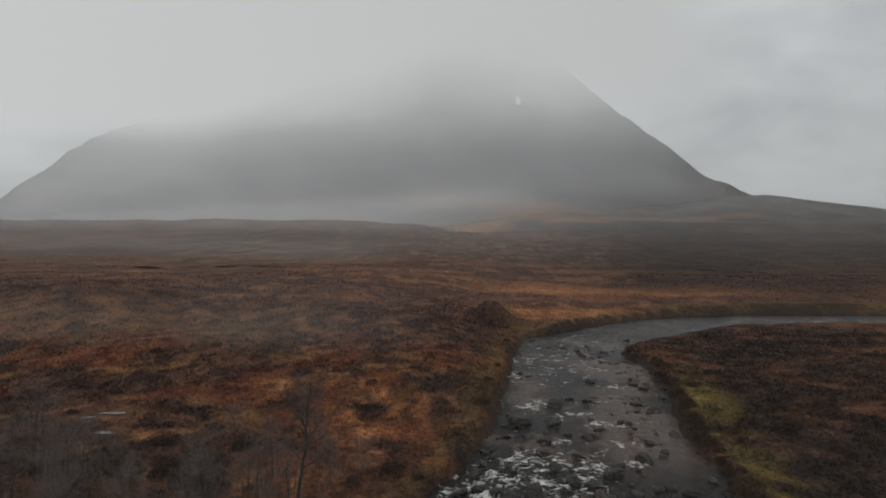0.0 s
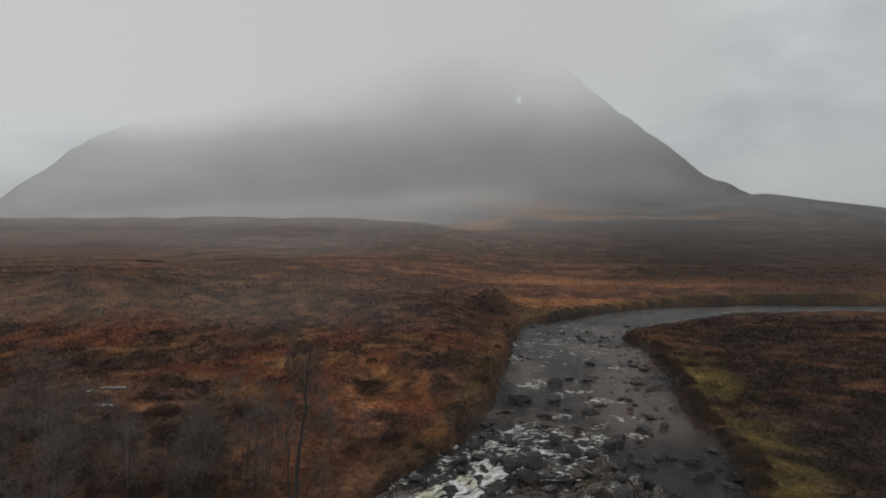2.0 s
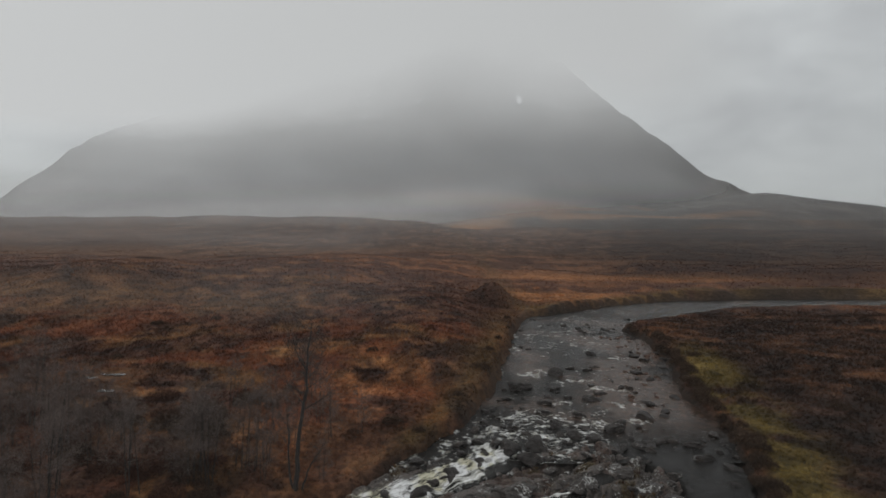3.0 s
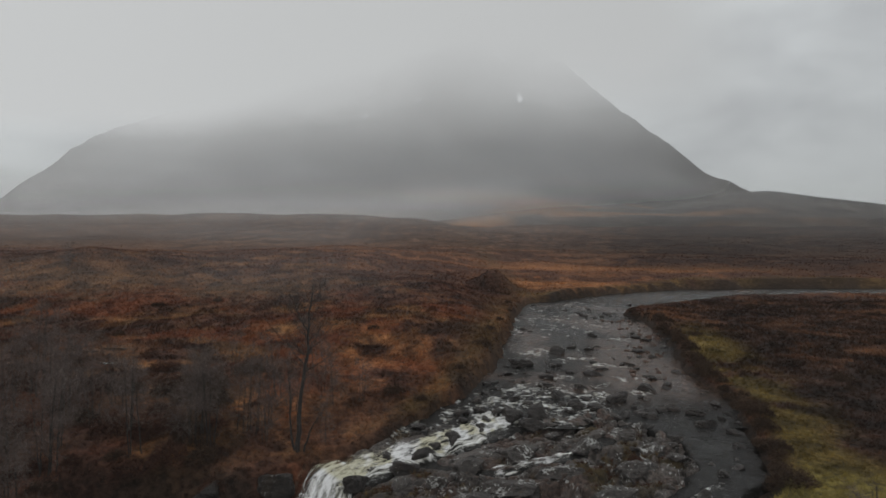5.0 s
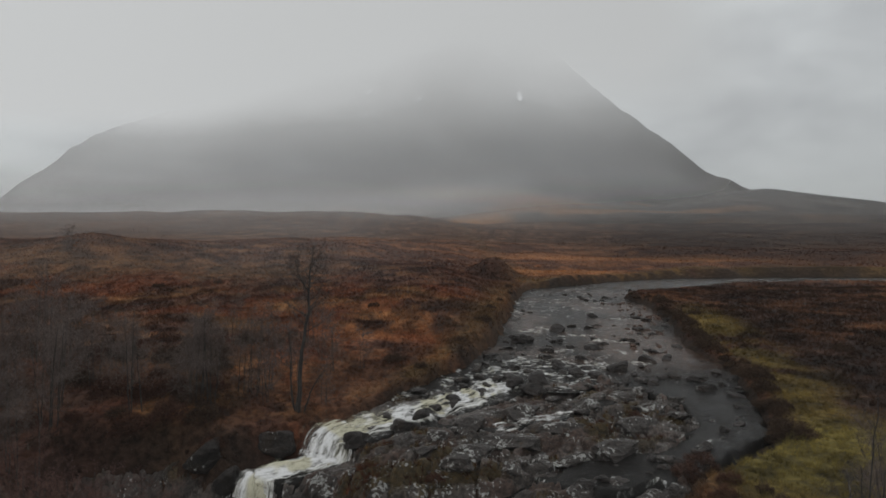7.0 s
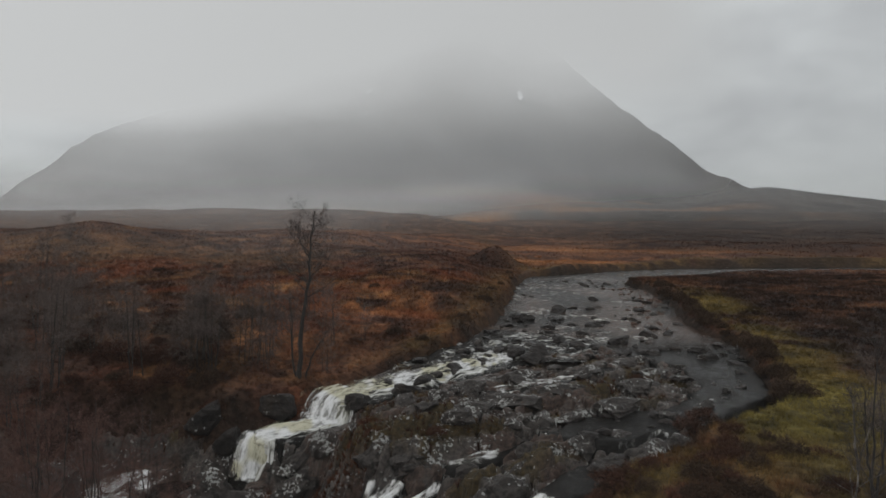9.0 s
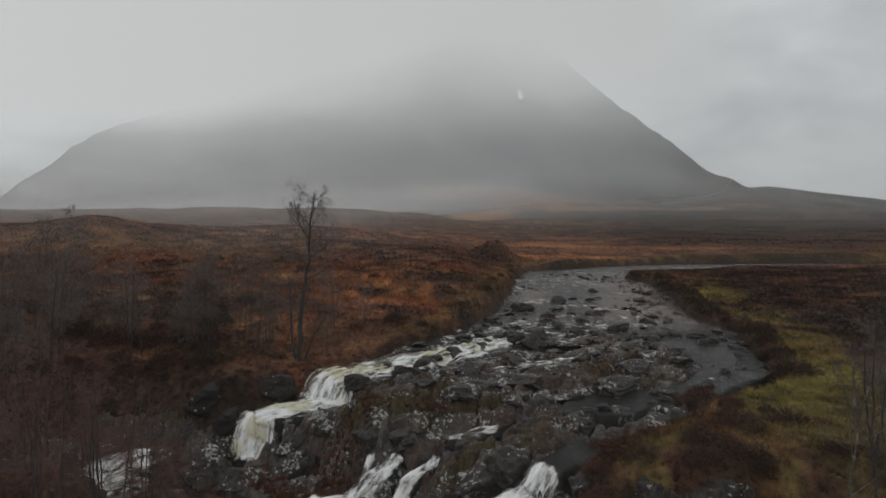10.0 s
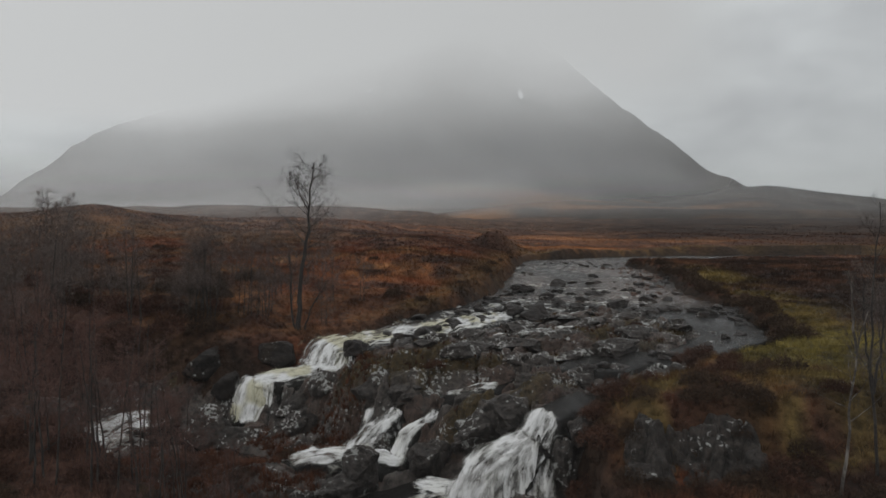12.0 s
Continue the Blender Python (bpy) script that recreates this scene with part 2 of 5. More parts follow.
def along(line, x, y):
    """Distance to a line of points, and the further columns carried along it."""
    best = np.full(np.shape(x), 1e9)
    held = [np.zeros(np.shape(x)) for _ in line[0][2:]]
    for p, q in zip(line, line[1:]):
        dx, dy = q[0] - p[0], q[1] - p[1]
        t = np.clip(((x - p[0]) * dx + (y - p[1]) * dy) / (dx * dx + dy * dy), 0, 1)
        d = np.hypot(x - p[0] - t * dx, y - p[1] - t * dy)
        nearer = d < best
        best = np.where(nearer, d, best)
        for n in range(len(held)):
            held[n] = np.where(nearer, p[n + 2] + t * (q[n + 2] - p[n + 2]), held[n])
    return [best] + held


def polygon_depth(poly, x, y):
    """Positive inside a polygon, in metres from its rim."""
    inside = np.zeros(np.shape(x), bool)
    for (ax, ay), (bx, by) in zip(poly, poly[1:] + poly[:1]):
        inside ^= ((ay > y) != (by > y)) & (x < (bx - ax) * (y - ay) / (by - ay + 1e-12) + ax)
    d = along(poly + poly[:1], x, y)[0]
    return np.where(inside, d, -d)


def river_plane(y):
    return np.interp(y, [20, 27, 36, 45, 58, 68, 75, 92, 130, 300], [-0.6, -0.45, -0.35, -0.15, 0.05, 0.6, 1.1, 1.95, 2.3, 2.8])


def river_depth(x, y):
    """Positive inside the upper river."""
    wob = (fbm(x, y, 2.2, 3, 77) - 0.5) * 1.3
    one = np.minimum(x - np.interp(y, RY, RL), np.interp(y, RY, RR) - x)
    one = np.minimum(np.minimum(one, 95 - y), y - 24.5)
    two = 6.9 - 0.6 * ramp01(x, 30, 60) - along(REACH, x, y)[0]
    return np.maximum(one, np.where(y > 80, two, -9)) + wob


def channels(x, y):
    """Positive inside the channels among the rocks, and their water level."""
    best, level = np.full(np.shape(x), -1e9), np.zeros(np.shape(x))
    for line in (LEFT, CHUTE, RIGHT, OUTLET, SLIP, MIDDLE, STRAND):
        d, z, w = along(line, x, y)
        depth = w + (fbm(x, y, 0.9, 3, 41) - 0.5) * np.minimum(1.0 * w, 0.8) - d
        level = np.where(depth > best, z, level)
        best = np.maximum(best, depth)
    return best, level


def slabs(x, y, long=1.5, short=0.75, seed=3):
    """Cracked slabs striking across the stream: height, and 0 in the cracks."""
    x, y = x + 0.7 * (fbm(x, y, 1.3, 3, 11) - 0.5), y + 0.7 * (fbm(x, y, 1.3, 3, 12) - 0.5)
    u, v = (0.94 * x + 0.34 * y) / long, (-0.34 * x + 0.94 * y) / short
    f1, f2, h = np.full(np.shape(x), 9.0), np.full(np.shape(x), 9.0), np.zeros(np.shape(x))
    for di in (-1, 0, 1):
        for dj in (-1, 0, 1):
            i, j = np.floor(u) + di, np.floor(v) + dj
            cu, cv = i + lattice(i, j, seed), j + lattice(i, j, seed + 1)
            d = np.hypot(u - cu, v - cv)
            top = 0.5 * (lattice(i, j, seed + 2) - 0.45) + 0.35 * (lattice(i, j, seed + 3) - 0.4) * (u - cu) + 0.5 * (lattice(i, j, seed + 4) - 0.25) * (v - cv)
            near = d < f1
            f2 = np.where(near, f1, np.minimum(f2, d))
            h = np.where(near, top, h)
            f1 = np.minimum(f1, d)
    return h, ramp01(f2 - f1, 0.0, 0.14)


def rock_height(x, y):
    """Bedrock ledges, channels and the lower basin."""
    shelf = np.interp(y, [17.5, 19, 20.5, 22, 24.5, 28, 33, 38, 42], [-1.5, -1.25, -1.1, -0.95, -0.65, -0.5, -0.4, -0.45, -0.9])
    shelf = shelf - 0.3 * np.clip(-3 - x, 0, 6) - 0.75 * np.exp(-((x + 0.2) / 2.4) ** 2 - ((y - 21.7) / 1.0) ** 2) - 0.8 * np.exp(-((x + 6.9) / 1.3) ** 2 - ((y - 27.4) / 0.9) ** 2)
    h, crack = slabs(x, y)
    h2, crack2 = slabs(x, y, 0.6, 0.35, 23)
    shelf = shelf + 1.05 * h - 0.6 * (1 - crack) + 0.46 * h2 - 0.22 * (1 - crack2) + 0.3 * (fbm(x, y, 0.5, 4, 15) - 0.5) + 0.9 * (fbm(x, y, 3.5, 2, 19) - 0.55)
    # tilted plates with scarps facing down the valley
    dip = (-0.30 * x + 0.95 * y) / 1.15 + 1.6 * (fbm(x, y, 4.0, 3, 81) - 0.5) + 0.35 * (fbm(x, y, 0.8, 3, 83) - 0.5)
    part_of = dip - np.floor(dip)
    plate = lattice(np.floor(dip), np.floor((0.95 * x + 0.3 * y) / 3.0 + 2 * lattice(np.floor(dip), np.floor(dip) * 0, 85)), 87)
    shelf = shelf + (0.15 + 0.4 * plate) * (ramp01(part_of, 0.0, 0.16) * (1 - part_of) - 0.4)
    for line, reach, lift in ((LEFT, 2.4, 0.02), (CHUTE, 0.5, 0.15), (RIGHT, 1.0, 0.12), (OUTLET, 0.5, 0.25)):
        d, level, w = along(line, x, y)
        near = np.exp(-(np.maximum(d - w, 0) / reach) ** 2) * ramp01(level, -3.2, -1.8)
        shelf = shelf + near * np.minimum(level + lift + 0.5 * (fbm(x, y, 0.9, 3, 17) - 0.5) - shelf, 0)
    inside = polygon_depth(BASIN, x, y)
    floor_z = -4.3 + 0.7 * fbm(x, y, 2.0, 4, 21) + 0.5 * ramp01(x, -8, 2) + 0.7 * h + 0.55 * np.exp(-((x + 7.5) / 2.8) ** 2 - ((y - 19.4) / 2.0) ** 2)
    crag = inside + (fbm(x, y, 1.6, 4, 23) - 0.5) * 1.4 + 0.9 * h
    z = shelf + (floor_z - shelf) * ramp01(crag, -0.75, 0.75)
    depth, level = channels(x, y)
    cut = ramp01(depth, -0.16, 0.14)
    steep = ramp01(-level, 1.4, 2.0) * ramp01(-level, 3.6, 3.2)
    bed = level - 0.3 + steep * (0.1 + 0.9 * (fbm(x, y, 0.7, 3, 29) - 0.5))
    return z * (1 - cut) + np.minimum(z, bed) * cut


def rock_zone(x, y):
    """1 on bare rock, 0 where turf covers it."""
    shore = np.interp(y, RY, RL), np.interp(y, RY, RR)
    stream = np.minimum(np.minimum(x - shore[0] + 0.9, shore[1] - x - 0.2), np.minimum(y - 17.4, 41 - y))
    stream = np.minimum(stream, np.interp(y, [19, 20.5, 22, 25, 28, 45], [5.4, 7.8, 9.2, 10.7, 14, 20]) - x)
    basin = polygon_depth(BASIN, x, y) + 1.5 - 1.5 * ramp01(x, 3.4, 4.2)
    return np.maximum(stream, basin) + (fbm(x, y, 1.8, 3, 51) - 0.5) * 1.6


def turf_height(x, y):
    z = base_height(x, y) + 0.75 * ramp01(y, 15.3, 16.0) * ramp01(y, 20.5, 17) * ramp01(x, 4.2, 6) * ramp01(x, 18, 10) - 0.6 * ramp01(y, 15.8, 15.0) * ramp01(x, 3.0, 5.0) * ramp01(x, 13, 9)
    wet = river_depth(x, y)
    bed = river_plane(y) - 0.55 + (fbm(x, y, 1.5, 3, 61) - 0.5) * 0.5
    bank = ramp01(wet, -1.1 + 0.5 * ramp01(y, 80, 95), 0.5 - 0.2 * ramp01(y, 80, 95))
    z = z * (1 - bank) + bed * bank
    outer = y > np.interp(x, *zip(*REACH))
    z = z + 0.7 * outer * ramp01(wet, -0.3, -0.9) * ramp01(wet, -14, -4) * ramp01(x, 14, 22)
    depth, level = channels(x, y)
    cut = ramp01(depth, -1.2, 0.1) * (y < 40)
    return z * (1 - cut) + np.minimum(z, level - 0.4) * cut


def ground_height(x, y):
    z = turf_height(x, y)
    cover = ramp01(rock_zone(x, y), -0.2, 0.9)
    return z * (1 - cover) + np.minimum(z, rock_height(x, y) - 0.25) * cover


def spaced(lo, hi, step, far, growth):
    line, d = list(np.arange(lo, hi + 1e-6, step)), step
    while line[-1] < far[1]:
        d *= growth
        line.append(line[-1] + d)
    d = step
    while line[0] > far[0]:
        d *= growth
        line.insert(0, line[0] - d)
    return np.array(line)


# ---- cover of the land: heather, straw grass, green turf ----
HEATHER, STRAW, GREEN, DARK, RUST = (np.array(c) for c in ((0.074, 0.038, 0.026), (0.235, 0.112, 0.048), (0.098, 0.078, 0.022), (0.036, 0.023, 0.017), (0.125, 0.042, 0.019)))


def cover_colour(x, y):
    n1, n2, n3 = fbm(x, y, 11, 4, 101), fbm(x, y * 1.0, 3.2, 4, 103), fbm(x / 3.2, y, 16, 4, 107)
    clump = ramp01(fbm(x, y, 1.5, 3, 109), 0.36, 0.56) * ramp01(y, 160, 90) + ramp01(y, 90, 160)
    c = HEATHER[None] * (0.65 + 0.8 * n2[:, None])
    shore_r = np.interp(y, RY, RR)
    right = ramp01(x - shore_r, 1, 8) * ramp01(y, 112, 96)
    c = c * (1 - 0.85 * right[:, None]) + DARK * (0.75 + 0.5 * n2[:, None]) * 0.85 * right[:, None]
    straw = ramp01(n2 + 0.6 * (n1 - 0.5), 0.57, 0.70) * 0.45 * (1 - 0.5 * right)
    banks = np.exp(-((x + 6) / 7) ** 2 - ((y - 52) / 11) ** 2) + 1.1 * np.exp(-((x + 15) / 6) ** 2 - ((y - 37) / 3.5) ** 2)
    straw = np.maximum(straw, np.clip(banks, 0, 1) * ramp01(n2, 0.36, 0.58))
    outer = np.where(x > 22, y > np.interp(x, *zip(*REACH)), 1.0)
    band = ramp01(y, 98, 106) * ramp01(y, 165, 135) * ramp01(x, 2, 16) * outer
    band = np.maximum(band, np.exp(-((y - 82) / 9) ** 2) * ramp01(x, -8, -20) * 0.7)
    for sx, sy, wx, wy in ((33, 84, 4, 2), (47, 73, 9, 2.2), (46, 64, 5, 2), (62, 82, 9, 2), (40, 54, 5, 2)):
        band = np.maximum(band, 0.6 * np.exp(-((x - sx) / wx) ** 2 - ((y - sy) / wy) ** 2))
    straw = np.maximum(straw, band * ramp01(n3, 0.34, 0.56))
    straw = np.maximum(straw, ramp01(n3, 0.57, 0.66) * ramp01(y, 130, 170) * (0.5 - 0.3 * ramp01(y, 170, 260)))
    c = c * (1 - straw[:, None]) + STRAW * (0.7 + 0.6 * n1[:, None] + 0.5 * np.clip(banks, 0, 1)[:, None]) * straw[:, None]
    grassy = (ramp01(x, -12, -24) * ramp01(y, 46, 56) * ramp01(y, 150, 100) * straw)[:, None]
    c = c * (1 - grassy) + np.array((0.120, 0.072, 0.034)) * (0.6 + 0.6 * n1[:, None]) * grassy
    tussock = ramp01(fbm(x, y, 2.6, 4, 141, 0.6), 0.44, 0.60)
    golden = (0.5 * ramp01(fbm(x, y, 8, 3, 143), 0.44, 0.62) * tussock * ramp01(y, 95, 75) * ramp01(x - np.interp(y, RY, RL), 0, -3))[:, None]
    c = c * (1 - golden) + np.array((0.190, 0.108, 0.042)) * (0.6 + 0.8 * n2[:, None]) * golden
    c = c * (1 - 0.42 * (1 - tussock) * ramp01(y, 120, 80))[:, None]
    rust = ramp01(fbm(x, y, 6, 3, 111), 0.52, 0.68) * 0.65 * ramp01(-x, -14, -4) * ramp01(y, 90, 70)
    rust = np.maximum(rust, 0.85 * np.exp(-((x + 2) / 3.2) ** 2 - ((y - 47) / 3.2) ** 2) * ramp01(n2, 0.3, 0.5))
    c = c * (1 - rust[:, None]) + RUST * rust[:, None]
    off = x - shore_r
    green = ramp01(off, 0.6, 2.0) * ramp01(off + 4 * (n1 - 0.5), 7.5, 3.5) * ramp01(y, 75, 58) * ramp01(y, 17, 22)
    green = np.maximum(green, np.exp(-((x - 14.5) / 4.2) ** 2 - ((y - 23.5) / 2.6) ** 2) * 1.3)
    green = np.maximum(green, np.exp(-((np.interp(x, [12, 20, 32, 49, 74, 200], [96, 99, 112, 123.5, 126, 120]) - y) / 2.2) ** 2) * 0.6 * (x > 12))
    green = np.clip(green, 0, 1) * ramp01(n2, 0.2, 0.46) * 0.9
    green = np.maximum(green, 0.38 * np.exp(-((x - np.interp(y, RY, RL) + 1.8) / 1.2) ** 2) * ramp01(y, 35, 39) * ramp01(y, 84, 66))
    olive = ramp01(x, 5, 10) * ramp01(y, 30, 24) * ramp01(fbm(x, y, 2.4, 3, 121), 0.38, 0.6) * 0.6
    lawn = np.clip(2.2 * np.exp(-((x - 16.5) / 5.6) ** 2 - ((y - 24.2) / 3.6) ** 2), 0, 1) * ramp01(x - np.interp(y, [19, 22, 25, 28], [8, 10, 11.5, 14]), 0.3, 1.4)
    green = np.maximum(green, olive)
    c = c * (1 - green[:, None]) + GREEN * (0.55 + 0.8 * n2[:, None]) * green[:, None]
    c = c * (1 - lawn[:, None]) + np.array((0.140, 0.122, 0.036)) * (0.55 + 0.8 * n2[:, None]) * lawn[:, None]
    dome = np.clip(1.6 * np.exp(-((x - 8.4) / 4.0) ** 2 - ((y - 99) / 7) ** 2), 0, 1)[:, None]
    c = c * (1 - 0.9 * dome) + HEATHER * (0.36 + 0.3 * n2[:, None]) * 0.9 * dome
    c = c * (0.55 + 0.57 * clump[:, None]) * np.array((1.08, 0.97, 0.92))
    peat = ramp01(np.maximum(river_depth(x, y), channels(x, y)[0] - 0.3) + 0.5 * (n2 - 0.5), -0.95, -0.4) * (y < 130)
    peat = np.maximum(peat, 0.85 * ramp01(river_depth(x, y), -2.1, -1.0) * ramp01(y, 84, 92) * ramp01(x, 12, 18))
    peat = np.maximum(peat, ramp01(rock_zone(x, y), -0.7, 0.2) * (y < 42) * 0.9)
    peat = peat * (1 - 0.35 * ramp01(y, 29.5, 32.5) * ramp01(x - np.interp(y, RY, RL), 1.0, -0.5))
    c = c * (1 - peat[:, None]) + np.array((0.028, 0.019, 0.014)) * peat[:, None]
    wood = np.maximum(ramp01(x, -15, -20) * ramp01(y, 42, 34), ramp01(x, -4, -8) * ramp01(y, 24, 18)) * 0.75
    c = c * (1 - wood[:, None]) + np.array((0.078, 0.041, 0.030)) * wood[:, None]
    scrub = ramp01(x, 3, 5) * ramp01(x, 17, 13) * ramp01(y, 20, 16.5) * (0.55 - 0.4 * ramp01(n2, 0.42, 0.58))
    c = c * (1 - scrub[:, None]) + DARK * scrub[:, None]
    mossy = ramp01(x, 4, 6) * ramp01(x, 16, 12) * ramp01(y, 21, 18) * ramp01(y, 13, 15) * ramp01(fbm(x, y, 1.7, 3, 131), 0.40, 0.54) * 0.85
    c = c * (1 - mossy[:, None]) + np.array((0.120, 0.086, 0.030)) * mossy[:, None]
    meadow = (ramp01(x - np.interp(y, [12, 19, 25], [9.5, 9, 12]), 0, 2.5) * ramp01(x, 26, 20) * ramp01(y, 14.5, 17) * ramp01(y, 26, 22) * (0.35 + 0.6 * ramp01(n2, 0.38, 0.55)) * (1 - lawn))[:, None]
    c = c * (1 - meadow) + np.array((0.110, 0.082, 0.028)) * (0.5 + 0.9 * n2[:, None]) * meadow
    slope_l = (np.exp(-((x - np.interp(y, RY, RL) + 2.2) / 2.6) ** 2) * ramp01(y, 42, 52) * 0.45)[:, None]
    c = c * (1 - slope_l) + np.array((0.115, 0.064, 0.030)) * (0.5 + 0.9 * n2[:, None]) * slope_l
    thicket = np.clip(1.3 * np.exp(-((x + 17) / 3.6) ** 2 - ((y - 40.5) / 3.0) ** 2), 0, 1)[:, None]
    c = c * (1 - 0.6 * thicket) + DARK * (0.7 + 0.6 * n2[:, None]) * 0.6 * thicket
    # distant moor is darker to the right, by bearing from the origin
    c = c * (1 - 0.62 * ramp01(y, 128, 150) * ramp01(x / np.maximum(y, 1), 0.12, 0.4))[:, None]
    # haze put into the colour: the moor greys with distance
    far_haze = (ramp01(y, 110, 260) * 0.55)[:, None]
    c = c * (1 - far_haze) + (c.mean(1, keepdims=True) * np.array((0.98, 0.76, 0.60))) * far_haze
    return c


# ---- materials ----
def material(name):
    m = bpy.data.materials.new(name)
    m.use_nodes = True
    t = m.node_tree
    return m, t, t.nodes["Principled BSDF"]


def put(t, kind, links=(), **values):
    n = t.nodes.new(kind)
    for key, value in values.items():
        n.inputs[key.replace("_", " ")].default_value = value
    for source, target in links:
        t.links.new(source, n.inputs[target])
    return n


def mixed(t, kind, fac, a, b):
    n = t.nodes.new("ShaderNodeMix")
    n.data_type, n.blend_type = "RGBA", kind
    for socket, v in ((n.inputs[0], fac), (n.inputs[6], a), (n.inputs[7], b)):
        if isinstance(v, (int, float)):
            socket.default_value = v
        elif isinstance(v, tuple):
            socket.default_value = (*v, 1)
        else:
            t.links.new(v, socket)
    return n.outputs[2]


def ramped(t, source, lo, hi, a=0.0, b=1.0):
    n = t.nodes.new("ShaderNodeMapRange")
    n.interpolation_type = "SMOOTHSTEP"
    for k, v in ((1, lo), (2, hi), (3, a), (4, b)):
        n.inputs[k].default_value = v
    t.links.new(source, n.inputs[0])
    return n.outputs[0]


def place_of(t, scale=(1, 1, 1)):
    c = put(t, "ShaderNodeNewGeometry")
    return put(t, "ShaderNodeMapping", [(c.outputs["Position"], "Vector")], Scale=scale).outputs[0]


def relief(t, bsdf, source, strength, distance):
    b = put(t, "ShaderNodeBump", [(source, "Height")], Strength=strength, Distance=distance)
    t.links.new(b.outputs[0], bsdf.inputs["Normal"])


def tinted(name, rough, fine, spread, bump=0.6, distance=0.08, gloss=0.15):
    m, t, p = material(name)
    a = t.nodes.new("ShaderNodeVertexColor")
    a.layer_name = "tint"
    n1 = put(t, "ShaderNodeTexNoise", [(place_of(t), "Vector")], Scale=fine, Detail=6.0, Roughness=0.65)
    n2 = put(t, "ShaderNodeTexNoise", [(place_of(t), "Vector")], Scale=fine * 0.13, Detail=4.0, Roughness=0.6)
    f = ramped(t, n1.outputs[0], 0.28, 0.72, 1 - spread, 1 + spread)
    f2 = ramped(t, n2.outputs[0], 0.3, 0.7, 0.75, 1.3)
    v = put(t, "ShaderNodeMath", [(f, 0), (f2, 1)])
    v.operation = "MULTIPLY"
    col = mixed(t, "MULTIPLY", 1.0, a.outputs[0], v.outputs[0])
    t.links.new(col, p.inputs["Base Color"])
    p.inputs["Roughness"].default_value, p.inputs["Specular IOR Level"].default_value = rough, gloss
    if bump:
        relief(t, p, n1.outputs[0], bump, distance)
    return m


M_GROUND = tinted("wet_moor", 0.85, 2.2, 0.65, 0.9, 0.25)
M_TUFT = tinted("heath_blades", 0.8, 5.0, 0.35, 0)


def rock_material(name, dark, lichen_lo, wet, layer=""):
    m, t, p = material(name)
    pos = place_of(t)
    n1 = put(t, "ShaderNodeTexNoise", [(pos, "Vector")], Scale=5.0, Detail=9.0, Roughness=0.72)
    n2 = put(t, "ShaderNodeTexNoise", [(pos, "Vector")], Scale=0.8, Detail=4.0, Roughness=0.6)
    n3 = put(t, "ShaderNodeTexNoise", [(pos, "Vector")], Scale=6.5, Detail=6.0, Roughness=0.62, Distortion=0.4)
    patchy = put(t, "ShaderNodeMath", [(n3.outputs[0], 0), (ramped(t, n2.outputs[0], 0.38, 0.66, -0.16, 0.07), 1)])
    if layer:
        a = t.nodes.new("ShaderNodeVertexColor")
        a.layer_name = layer
        col = mixed(t, "MULTIPLY", 1.0, a.outputs[0], ramped(t, n1.outputs[0], 0.3, 0.7, 0.3, 2.2))
    else:
        col = mixed(t, "MIX", ramped(t, n1.outputs[0], 0.3, 0.72), tuple(0.3 * c for c in dark), tuple(2.3 * c for c in dark))
        col = mixed(t, "MIX", ramped(t, n2.outputs[0], 0.5, 0.75, 0, 0.55), col, (0.050, 0.030, 0.016))
    col = mixed(t, "MIX", ramped(t, patchy.outputs[0], lichen_lo, lichen_lo + 0.05, 0, 0.9), col, (0.50, 0.50, 0.48))
    t.links.new(col, p.inputs["Base Color"])
    t.links.new(ramped(t, n1.outputs[0], 0.3, 0.7, wet, wet + 0.35), p.inputs["Roughness"])
    p.inputs["Specular IOR Level"].default_value = 0.36
    relief(t, p, n1.outputs[0], 1.0, 0.25)
    return m


M_ROCK = rock_material("lichened_bedrock", (0, 0, 0), 0.59, 0.30, "tint")
M_CRAG = rock_material("lichened_crag", (0.050, 0.043, 0.039), 0.54, 0.36)
M_BOULDER = rock_material("wet_boulder", (0.024, 0.020, 0.018), 0.66, 0.34)


